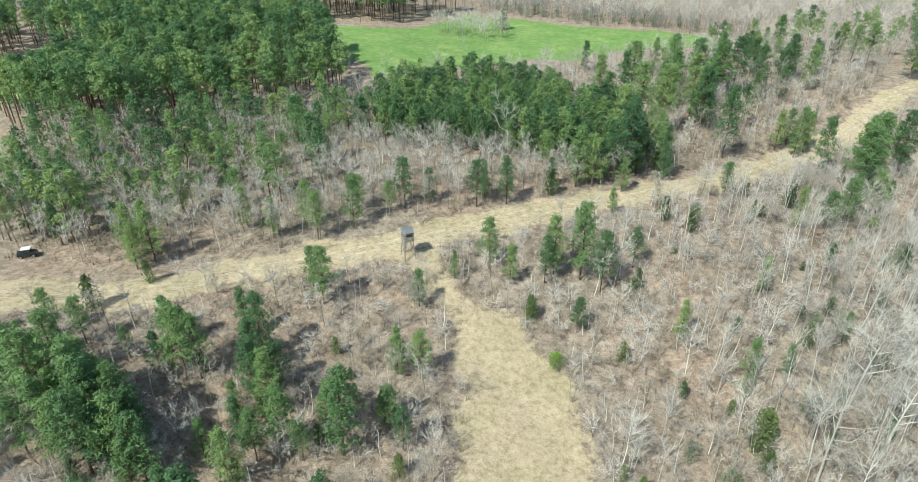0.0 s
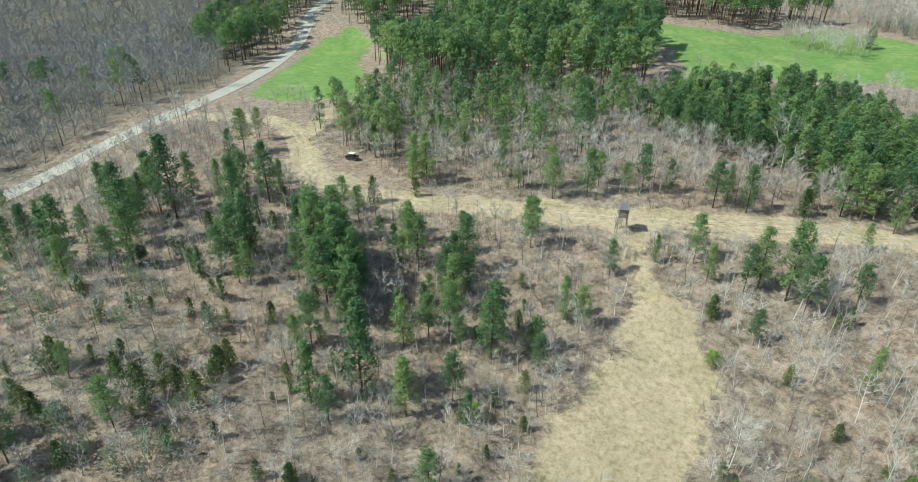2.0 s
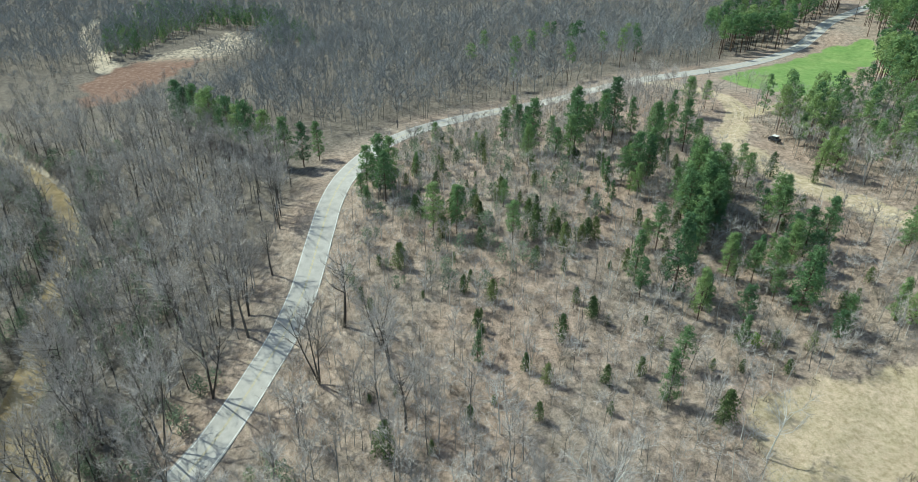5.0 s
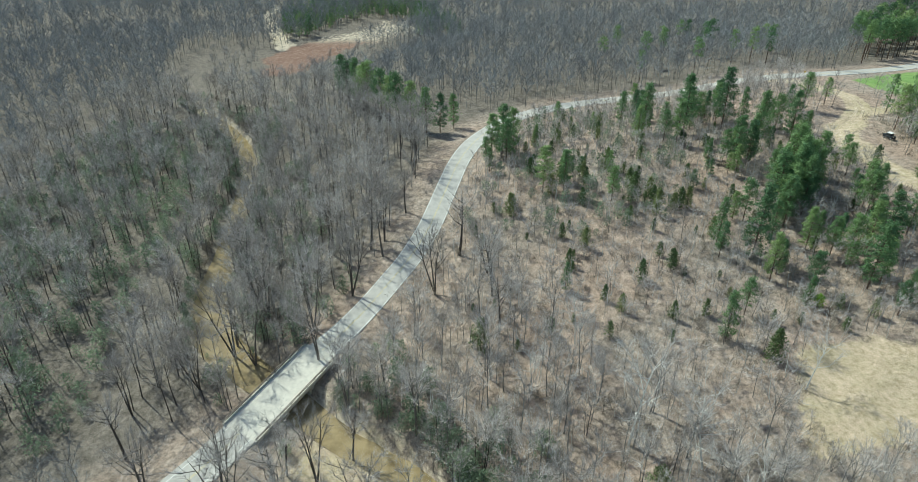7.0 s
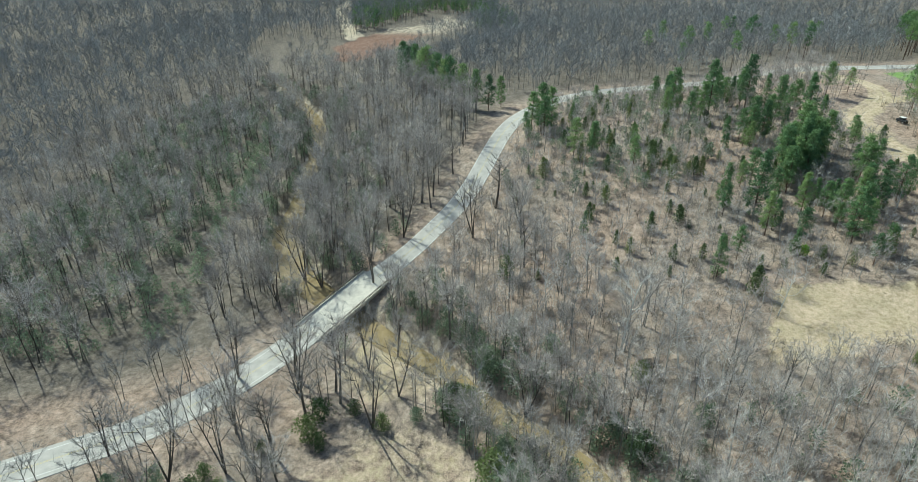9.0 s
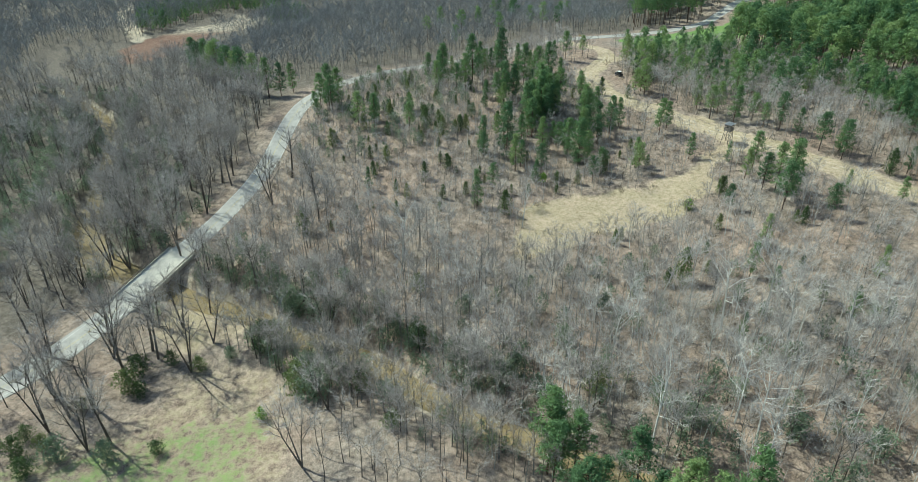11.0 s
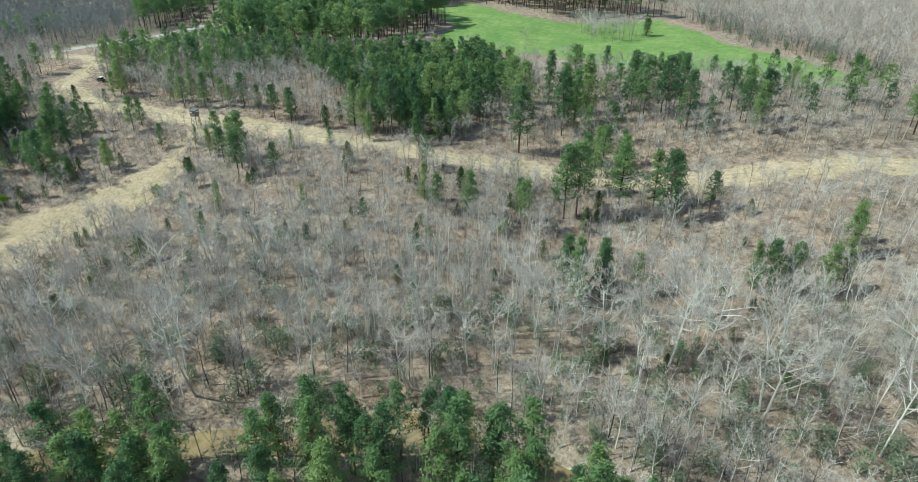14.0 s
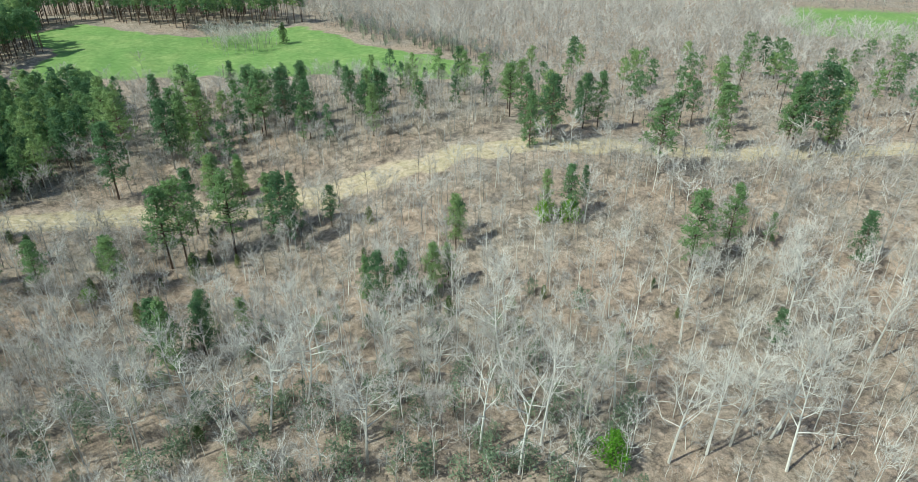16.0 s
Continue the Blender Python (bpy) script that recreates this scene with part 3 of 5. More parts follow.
def pine_arrays(seed, h, spread, bare, branches, tufts, needles, size, puff, limbs=True, round_top=0.74):
    """A pine: trunk with limbs, and a crown of needle tufts in whorls. bare: the part of the trunk with no crown."""
    rng = np.random.default_rng(seed)
    trunk, crown = Shape(), Shape()
    bend = rng.normal(size=2) * 0.02 * h
    at = lambda s: np.array([bend[0] * s * s, bend[1] * s * s, h * s])
    r0 = 0.011 * h + 0.03
    n = 7 if limbs else 4
    tube(trunk, [at(s) for s in np.linspace(-0.04, 1, n)], np.linspace(r0, 0.02, n), 6 if limbs else 4)
    centre, out = [], []
    for k in range(branches):
        s = bare + (0.99 - bare) * ((k + rng.random()) / branches)
        up = (s - bare) / (1 - bare)
        prof = (0.55 + 0.45 * min(1, up / 0.25)) * (1 - up) ** round_top + 0.08
        reach = spread * prof * rng.uniform(0.6, 1.15)
        az = k * 2.4 + rng.normal() * 0.5
        rise = 0.15 + 0.75 * up + rng.normal() * 0.12
        d = unit(np.array([np.cos(az), np.sin(az), rise]))
        p0, p1 = at(s), at(s) + d * reach
        if limbs:
            tube(trunk, [p0, p0 * 0.4 + p1 * 0.6 - [0, 0, 0.05 * reach], p1], [0.035 + 0.02 * reach, 0.025, 0.01], 3)
        for q in range(tufts):
            f = 1.0 if q == 0 else rng.uniform(0.35, 0.95)
            centre.append(p0 + (p1 - p0) * f + rng.normal(size=3) * [0.22, 0.22, 0.14] * reach * (0.3 + 0.5 * (q > 0)))
            out.append(d)
    centre, out = np.repeat(np.array(centre), needles, 0), np.repeat(np.array(out), needles, 0)
    d = unit(rng.normal(size=centre.shape) + 0.35 * out + [0, 0, 0.25])
    ball = puff * rng.uniform(0.45, 1.1, len(d))[:, None] * [1.0, 1.0, 0.72]
    flakes(crown, centre + d * ball, d + 0.3 * out + [0, 0, 0.3] + 0.9 * rng.normal(size=d.shape), size, rng, 0.42)
    return trunk.done(), crown.done()


def bushy_arrays(seed, h, w, leaves, size, stems=4, cone=True):
    """A cedar or leafy shrub: short stems and leaves down to the ground."""
    rng = np.random.default_rng(seed)
    trunk, crown = Shape(), Shape()
    for k in range(stems):
        d = np.array([rng.normal() * w * 0.2, rng.normal() * w * 0.2, h * rng.uniform(0.6, 0.9)])
        tube(trunk, [(0, 0, -0.2), d * 0.5, d], [0.03 + 0.01 * h, 0.03, 0.01], 4)
    s = rng.random(leaves) ** 0.8
    az = rng.random(leaves) * 2 * np.pi
    lobes = 1 + 0.3 * np.sin(3 * az + seed) + 0.2 * np.sin(5 * az - s * 9)
    prof = (1 - s) ** 0.55 * (0.7 + 0.3 * np.minimum(1, s / 0.25)) + 0.10 if cone else np.sqrt(np.clip(1 - (s * 1.9 - 0.9) ** 2, 0.03, 1))
    r = w * prof * lobes * np.sqrt(rng.random(leaves))
    p = np.stack([r * np.cos(az), r * np.sin(az), 0.1 + h * s], 1) + rng.normal(size=(leaves, 3)) * 0.05 * w * np.array([1.0, 1.0, 2.2])
    d = unit(rng.normal(size=p.shape) + np.stack([np.cos(az), np.sin(az), 0.6 + 0 * az], 1) * 0.7)
    flakes(crown, p, d + 0.4 * rng.normal(size=d.shape), size, rng)
    return trunk.done(), crown.done()


def bare_arrays(seed, h, spread, limbs, forks, twigs, sides=5, thick=1.0, fork_at=0.35, twig_w=0.035, stems=1, tubes=True):
    """A leafless tree: stems, limbs that rise and fork, and fine twigs."""
    rng = np.random.default_rng(seed)
    wood, fine = Shape(), Shape()
    ta, tb, tw = [], [], []
    for st in range(stems):
        lean = rng.normal(size=2) * (0.05 if stems == 1 else 0.16) * h
        kink = rng.normal(size=2) * 0.025 * h
        at = lambda s: np.array([lean[0] * s + kink[0] * np.sin(3.1 * s), lean[1] * s + kink[1] * np.sin(2.6 * s), h * s * (1 - 0.06 * st)])
        r0 = thick * (0.0095 * h + 0.03) / (1 + 0.3 * (stems - 1))
        n = 6 if sides > 3 else 4
        tube(wood, [at(s) for s in np.linspace(-0.03, 0.97, n)], r0 * np.linspace(1.15, 0.12, n) ** 0.9, sides)
        for k in range(limbs):
            s = fork_at + (0.93 - fork_at) * (k + rng.random()) / limbs
            up = (s - fork_at) / (1 - fork_at)
            reach = spread * rng.uniform(0.65, 1.2) * (0.55 + 0.6 * np.sin(np.pi * min(1, 0.25 + up * 0.75)))
            az = k * 2.4 + rng.normal() * 0.6
            d = unit(np.array([np.cos(az), np.sin(az), rng.uniform(0.4, 1.25)]))
            p0 = at(s)
            p1 = p0 + d * reach * 0.5 + rng.normal(size=3) * 0.06 * reach
            p2 = p0 + d * reach + np.array([0, 0, 0.16 * reach]) + rng.normal(size=3) * 0.10 * reach
            rl = r0 * (0.50 - 0.28 * up)
            if tubes:
                tube(wood, [p0, p1, p2], [rl, rl * 0.6, 0.008], 4 if sides > 4 else 3)
            else:
                ta.append(p0), tb.append(p2), tw.append(1.5)
            for q in range(forks):
                f = rng.uniform(0.3, 0.95)
                b0 = p0 + (p1 - p0) * f * 2 if f < 0.5 else p1 + (p2 - p1) * (f * 2 - 1)
                dd = unit(d + rng.normal(size=3) * 0.65 + [0, 0, 0.25])
                ln = reach * rng.uniform(0.3, 0.6)
                b1 = b0 + dd * ln
                if tubes and sides > 4:
                    tube(wood, [b0, (b0 + b1) / 2 + rng.normal(size=3) * 0.07 * ln, b1], [rl * 0.42, rl * 0.25, 0.006], 3)
                else:
                    ta.append(b0), tb.append(b1), tw.append(1.5)
                g = rng.uniform(0.30, 1.0, twigs)[:, None]
                c0 = b0 + (b1 - b0) * g
                c1 = c0 + unit(dd + rng.normal(size=(twigs, 3)) * 0.7 + [0, 0, 0.45]) * ln * rng.uniform(0.4, 0.95, (twigs, 1))
                ta += list(c0)
                tb += list(c1)
                tw += [0.85] * twigs
    slivers(fine, ta, tb, twig_w * np.array(tw) * rng.uniform(0.7, 1.4, len(ta)), rng)
    return wood.done(), fine.done()


def crown_arrays(seed, h, w, limbs, twigs, twig_w, thick=1.0, clear=0.3, sides=4, stems=1, tubes=True):
    """A leafless tree with a rounded crown: limbs that fan out and a haze of fine twigs towards its outline."""
    rng = np.random.default_rng(seed)
    wood, fine = Shape(), Shape()
    heart, half = np.array([0, 0, h * (0.5 + 0.5 * clear)]), np.array([w, w, h * 0.5 * (1 - clear)])
    r0 = thick * (0.0095 * h + 0.03) / (1 + 0.3 * (stems - 1))
    ta, tb, tw = [], [], []
    for st in range(stems):
        lean = rng.normal(size=2) * (0.035 if stems == 1 else 0.13) * h
        at = lambda s: np.array([lean[0] * s + 0.02 * h * np.sin(4 * s + seed), lean[1] * s + 0.02 * h * np.sin(3 * s), h * s])
        n = 5 if sides > 3 else 4
        tube(wood, [at(s) for s in np.linspace(-0.03, 0.86, n)], r0 * np.linspace(1.15, 0.12, n), sides)
        for k in range(limbs):
            s0 = clear + (0.72 - clear) * (k + rng.random()) / limbs
            az, el = k * 2.4 + rng.normal() * 0.5, rng.uniform(-0.3, 1.0)
            d = np.array([np.cos(az) * np.cos(el), np.sin(az) * np.cos(el), np.sin(el)])
            p0, p2 = at(s0), heart + at(s0) * [1, 1, 0] + d * half * rng.uniform(0.5, 0.85)
            p2[2] = max(p2[2], p0[2] + 0.12 * h)
            p1 = p0 * 0.5 + p2 * 0.5 + rng.normal(size=3) * 0.05 * w + [0, 0, -0.02 * h]
            rl = r0 * rng.uniform(0.25, 0.45)
            if tubes:
                tube(wood, [p0, p1, p2], [rl, rl * 0.6, 0.008], 3)
            else:
                ta.append(p0), tb.append(p2), tw.append(1.6)
            f = rng.uniform(0.25, 1.0, twigs)[:, None]
            c0 = np.where(f < 0.5, p0 + (p1 - p0) * f * 2, p1 + (p2 - p1) * (f * 2 - 1))
            way = unit(unit((c0 - [0, 0, h * (0.25 + 0.5 * clear)]) * [1, 1, 0.7]) + rng.normal(size=c0.shape) * 0.6 + [0, 0, 0.1])
            ln = w * rng.uniform(0.2, 0.6, twigs)[:, None]
            ta += list(c0)
            tb += list(c0 + way * ln)
            tw += list(0.75 + 0.5 * rng.random(twigs))
    slivers(fine, ta, tb, twig_w * np.array(tw), rng)
    return wood.done(), fine.done()


def brush_arrays(seed, h, w, blades, width):
    rng = np.random.default_rng(seed)
    s = Shape()
    a = rng.normal(size=(blades, 3)) * [w * 0.4, w * 0.4, 0] + [0, 0, -0.05]
    b = a + rng.normal(size=(blades, 3)) * [w * 0.5, w * 0.5, 0] + np.stack([0 * a[:, 0], 0 * a[:, 0], h * rng.uniform(0.5, 1.1, blades)], 1)
    slivers(s, a, b, width, rng)
    return s.done()


# ---- scattering ----
def scatter(rng, polygon, per, jitter=0.5):
    """Points on an uneven grid inside a polygon, about one per so many square metres."""
    p = np.array(polygon, float)
    s = math.sqrt(per)
    gx_, gy_ = np.meshgrid(np.arange(p[:, 0].min(), p[:, 0].max(), s), np.arange(p[:, 1].min(), p[:, 1].max(), s))
    x = gx_.ravel() + rng.uniform(-jitter, jitter, gx_.size) * s * 1.3
    y = gy_.ravel() + rng.uniform(-jitter, jitter, gx_.size) * s * 1.3
    k = inside(x, y, polygon)
    return x[k], y[k]


def free(x, y, margin=0.0):
    """Where trees may stand: off the road, the track, the creek, the meadows and the clearing."""
    ok = (line_distance(x, y, ROAD)[0] > 6.0 + margin) & (line_distance(x, y, TRACK)[0] > 4.8 + margin) & (line_distance(x, y, CREEK)[0] > 3.4 + 3.4 * np.exp(-((x + 30) / 26.0) ** 2) + 2.0 * np.exp(-((x - 132) / 14.0) ** 2))
    for p in (CLEARING, MEADOW_WEST, MEADOW_NORTH, MEADOW_FAR, PASTURE_GAP):
        ok &= edge_depth(x, y, p) < -0.5 - margin
    ok &= edge_depth(x, y, RED_DIRT) < np.where(x > -290, -46.0, -4.0)
    return ok & (edge_depth(x, y, GLADE) < -1) & (edge_depth(x, y, OPEN_FLAT) < 0)


def joined(name, label, category, kinds, x, y, rng, lo=0.8, hi=1.2, mats=()):
    """Many trees as one thing that nobody could count. kinds: for each sort a list of (verts, faces), one for each of the parts."""
    if len(x) == 0:
        return None
    z = height(x, y)
    pick = rng.integers(0, len(kinds), len(x))
    ang, size, tint = rng.random(len(x)) * 2 * np.pi, rng.uniform(lo, hi, len(x)), rng.random(len(x))
    top = None
    for n, (pname, mat) in enumerate(mats):
        vs, fs, ts, base = [], [], [], 0
        for k, sort in enumerate(kinds):
            v, f = sort[n]
            m = np.flatnonzero(pick == k)
            if len(m) == 0 or len(v) == 0:
                continue
            c, s = np.cos(ang[m])[:, None], np.sin(ang[m])[:, None]
            vx = (c * v[:, 0] - s * v[:, 1]) * size[m][:, None] + x[m][:, None]
            vy = (s * v[:, 0] + c * v[:, 1]) * size[m][:, None] + y[m][:, None]
            vz = v[:, 2][None] * size[m][:, None] + z[m][:, None]
            vs.append(np.stack([vx, vy, vz], -1).reshape(-1, 3))
            fs.append((f[None] + (np.arange(len(m)) * len(v))[:, None, None] + base).reshape(-1, 3))
            ts.append(np.repeat(tint[m], len(v)))
            base += len(m) * len(v)
        if not vs:
            continue
        ob = new(name if top is None else pname, mesh_of(pname, np.vstack(vs), np.vstack(fs), mat, False, {"tint": np.concatenate(ts)}))
        if top is None:
            top = tagged(ob, label, category, kind="stuff")
        else:
            ob.parent = top
    return top


def tree_kind(name, label, category, arrays, mats, names, group):
    """One tree of its own: an empty at its foot with its parts."""
    ob = tagged(new(name), label, category, group)
    for (v, f), m, n in zip(arrays, mats, names):
        if len(v):
            new(n, mesh_of(n, v, f, m)).parent = ob
    return ob


def put(protos, used, which, x, y, scale, rng, z=None):
    """Sets a copy (the first time the tree itself) on the ground."""
    z = float(height([x], [y])[0]) if z is None else z
    m = pose(x, y, z, 0, 0, rng.uniform(0, 360))
    ob = protos[which]
    if which in used:
        ob = copy_thing(ob, m)
    else:
        used.add(which)
        ob.matrix_basis = m
    ob.scale = (scale * rng.uniform(0.92, 1.08), scale * rng.uniform(0.92, 1.08), scale)
    return ob


rng = np.random.default_rng(7)
PINE_MATS = (PINEBARK, PINE)
PINE_H = 12.0
pines = [tree_kind("pine_tree", "green loblolly pine with a full needle crown and brown trunk", "pine tree", pine_arrays(20 + k, PINE_H, (2.5, 2.9, 2.7, 3.1, 2.8)[k], (0.06, 0.16, 0.26, 0.34, 0.2)[k], 46, 5, 11, 0.34, 0.60, True, (0.8, 0.62, 0.55, 0.48, 0.7)[k]), PINE_MATS, ("trunk", "crown"), "pines in the young wood") for k in range(5)]
tall = [tree_kind("tall_pine_tree", "tall green pine with a bare trunk and high crown", "pine tree", pine_arrays(40 + k, PINE_H, 2.2 + 0.2 * k, 0.26 + 0.08 * k, 44, 4, 12, 0.30, 0.52, True, 0.62), PINE_MATS, ("trunk", "crown"), "tall pines by the creek") for k in range(3)]
cedars = [tree_kind("cedar_tree", "dense dark-green cedar bushy down to the ground", "cedar", bushy_arrays(60 + k, 6.0, 1.6, 900, 0.34), (DARKBARK, CEDAR), ("trunk", "crown"), "cedars in the wood") for k in range(2)]

# x, y, height
WEST_PINES = [(-150.5, 47.4, 10.2), (-136.9, 45, 7.7), (-141.3, 41.1, 7), (-132.3, 48, 8.4), (-96, 35.7, 12.4), (-106.9, 38.9, 14.2), (-117.6, 50.9, 7.2), (-121.6, 59.7, 12.4), (-94.4, 43.8, 10.4),
              (-104, 55, 12.9), (-91.8, 47.1, 14.4), (-108.5, 61.1, 11.2), (-110.9, 65.3, 13.7), (-100.7, 64.3, 20.1), (-105.2, 72.6, 11.7), (-99.8, 76.2, 9.7), (-95.9, 77.1, 10.4), (-112.7, 24.4, 7.4),
              (-114.8, 97.2, 12.4), (-119.6, 106.9, 9.4), (-112.9, 91.3, 9.7), (-93.8, 88.4, 6.5), (-88.6, 86, 8.9), (-94.8, 117.5, 14.2), (-117.9, 35, 12.9), (-121.8, 40.8, 11.9), (-103.7, 39.1, 17.4),
              (-98.7, 51.3, 19.9), (-106.4, 58.2, 11.4), (-107.2, 64.5, 13.9), (-114.4, 49.4, 7.9), (-86.3, 70.1, 16.6), (-92.6, 78, 12.7)]
WEST_PINES_MORE = [(-87.1, 80.7, 15.6)]
INNER_PINES = [(-37.8, 91.6, 10.2), (-32.3, 50, 19.1), (-32.5, 62.5, 12.2), (-33.4, 70.3, 9.2), (-27, 69.6, 12.9), (-17.8, 70, 16.9), (-20, 74, 10.9), (-11.1, 75.1, 8.9), (-25.7, 53.2, 9.2),
               (-18.4, 58, 10.4), (-13.3, 54.7, 7.7), (-11.1, 40.5, 9.2), (-37.3, 42.8, 12.9), (-32.6, 42, 9.7), (-43.9, 62, 13.9), (-38.5, 56.8, 10.7), (-33.6, 82.1, 12.4), (-33.8, 86.6, 13.2),
               (-38, 67.6, 7.7), (-35, 74.5, 7.4), (-29.7, 80.8, 9.4), (-23.1, 50.7, 12.7), (-4, 34.2, 11.7), (-32.9, 77.9, 12.9), (-29.5, 75.2, 13.9), (-23.5, 68.2, 7.9), (-8.7, 71.7, 8.4),
               (-30.2, 67.4, 10.4), (-10.7, 86.3, 9.9), (-6.6, 85.5, 9.9)]
KNOLL_PINES = [(-77, 52.4, 7.7), (-67.7, 50.3, 5.7), (-72, 58.3, 15.6), (-75.9, 64.4, 14.6), (-81.2, 71.9, 7.7), (-67.7, 57.4, 9.9), (-76.6, 60.3, 10.2), (-60.8, 69.5, 17.6), (-53.6, 67.9, 18.1),
               (-56.2, 74.3, 12.9), (-58.5, 65.5, 12.9), (-51.4, 62.3, 15.4), (-47, 63.1, 15.1), (-48.4, 68.1, 15.4), (-45.3, 81.6, 14.2), (-49.2, 81.5, 8.7), (-46.1, 52.3, 11.9), (-72.1, 21.8, 7.7),
               (-63, 77.9, 13.2), (-55.3, 84.1, 6.2), (-49.5, 86.9, 10.9), (-66.1, 73.3, 14.4), (-61.4, 72.7, 12.2), (-56.3, 71.1, 15.1), (-55.1, 63.2, 12.7), (-69.8, 88.4, 8.9), (-63.5, 86.4, 9.4),
               (-57, 20, 11)]
ROAD_PINES = [(-70.2, 8.3, 9.9), (-72.3, 13.5, 6.5), (-91.3, -8.7, 17.9), (-93.8, -12.1, 13.9), (-96.1, -4.8, 14.9), (-86.4, -7.6, 14.4), (-99.9, 3, 8.2), (-128.6, 14, 8.2), (-64.5, 7.7, 12.7),
              (-88, -14, 9), (-99, -10, 9), (-82, -13, 8), (-122, -30, 14.4), (-127, -25, 13), (-22, 3, 7.4), (-66, 2, 14), (-173, -75, 19), (-166, -71, 18),
              (-160, -67, 20), (-154, -63, 18.5), (-149, -60, 21), (-143, -54, 19.5), (-137, -50, 18), (-131, -47, 20), (-127, -41, 18.5), (-121, -35, 17)]
TRACK_PINES = [(-28.5, 104.7, 9.7), (-66.6, 112.2, 12.4), (-62, 111.6, 13.9), (-64.4, 108.7, 9.9), (-84.1, 117.6, 10.2), (-51.3, 133.6, 10.2), (-23.5, 126, 12.7), (-30.6, 121.3, 11.2), (6.3, 115.2, 11.7),
               (19.9, 113.9, 13.7), (25.4, 113.3, 17.6), (29.2, 110.1, 13.7), (37.5, 117.6, 9.7), (22.7, 98.8, 8.2), (41.7, 149.6, 9.4), (11.5, 139.8, 11.9), (37.6, 156, 11.4), (34.7, 153, 14.4),
               (23.6, 151.1, 7.9), (-0.9, 111.4, 6.7), (10.4, 110.5, 9.2), (17.7, 111.4, 10.9), (-33.9, 126, 11.4), (-23.2, 132.5, 9.2), (-12.8, 135.7, 12.2), (4.2, 137.8, 11.7), (6.2, 143, 9.9),
               (-40.4, 121.7, 9.4), (30.5, 152.4, 16.4), (44.1, 157.1, 21), (-7.8, 102.6, 8.4), (-26, 101, 12.4), (27, 130, 6.4)]
TRACK_PINES_MORE = [(37, 138, 6.8), (42, 97, 8.8), (-47, 125, 10), (-64, 132, 11), (-72, 119, 9), (-16, 132, 8), (-7, 138, 9)]
EAST_PINES = [(132.1, 178.2, 20.9), (143.9, 306.6, 8.9), (163.5, 268.9, 15.1), (165.2, 281.3, 14.6), (178.5, 238.7, 16.9), (182, 247.2, 20.4), (191.1, 258.8, 17.4), (195, 264.2, 17.6), (171.9, 193.9, 9.7),
              (176, 174.6, 10.9), (164.9, 162.2, 14.6), (168.2, 167.2, 13.4), (173.5, 170.7, 13.4), (136.2, 132.5, 15.9), (138.2, 138.6, 13.2), (143.3, 145, 10.7), (132.5, 134.3, 14.6), (136.3, 142.3, 12.7),
              (161, 164.3, 11.7), (166.2, 170, 8.9), (215.8, 234.2, 21), (226.8, 199.4, 21), (257.9, 264.5, 27), (251.6, 266.8, 19.6), (263.3, 270.6, 19.6), (253.2, 268.2, 23), (244.7, 216.7, 8.9),
              (244.8, 181.9, 10.2), (184.2, 242.2, 21), (188.4, 263.4, 13.4), (231.4, 261, 21), (223.9, 288, 14.2), (218.5, 279.6, 11.9)]
EAST_PINES_MORE = [(166.1, 262.1, 17.4), (138, 190, 11.6), (130, 186, 16.5), (173, 188, 14.6), (191, 206, 12.8), (197, 207, 14.8), (199, 216, 9.2), (235, 211, 17), (264, 213, 15.8),
                   (175, 247, 18.4)]
SLOPE_PINES = [(68.6, 150, 9.7), (82.1, 137, 10.9), (88.3, 135.9, 10.9), (51.6, 87.8, 9.2), (55.2, 165.9, 13.7), (79.1, 179.6, 21), (112.2, 165.2, 21), (120.5, 172.8, 21), (100.2, 191.2, 12.9),
               (95.2, 140.7, 12.9), (104.2, 151.2, 11.7), (47, 164.3, 21), (46, 172.7, 21), (110.7, 161.7, 21), (104.8, 187.6, 16.1), (125.1, 183.2, 16.4), (107.5, 148.9, 13.2), (65.5, 197.8, 21),
               (55, 159, 15), (55, 133, 6.4), (63, 111, 8.4), (59, 89, 6.6), (73, 97, 6.8), (110, 192, 13.4), (80, 118, 7), (70, 75, 6), (98, 120, 8),
               (107, 176, 18), (106, 196, 12)]
BELT_PINES = [(47, 210.9, 20.4), (80.6, 206.4, 21), (79.8, 214.2, 21), (69.6, 215.7, 18.6), (86.2, 232.2, 21), (93.4, 228.6, 21), (100.2, 230.9, 21), (98.4, 244.1, 18.9), (105.7, 261.6, 12.9),
              (115.1, 258.8, 12.4), (126.7, 245.1, 17.4), (125.9, 286.8, 7.7), (129.5, 295.6, 7.4), (124.9, 274.1, 11.7), (93.1, 279, 10.2), (117.4, 255.1, 13.9), (58.5, 200.4, 21), (57.7, 221.6, 19.6),
              (62.7, 230, 20.9), (74.5, 221.3, 21), (79.3, 201.4, 21), (52.6, 266.9, 12.4), (80.5, 242.3, 18.1), (79.8, 262.2, 13.4), (87.1, 262.8, 13.9), (49, 204, 17), (96, 236, 16.4),
              (109, 230, 18.4), (114, 250, 14.4), (129, 235, 16.6)]
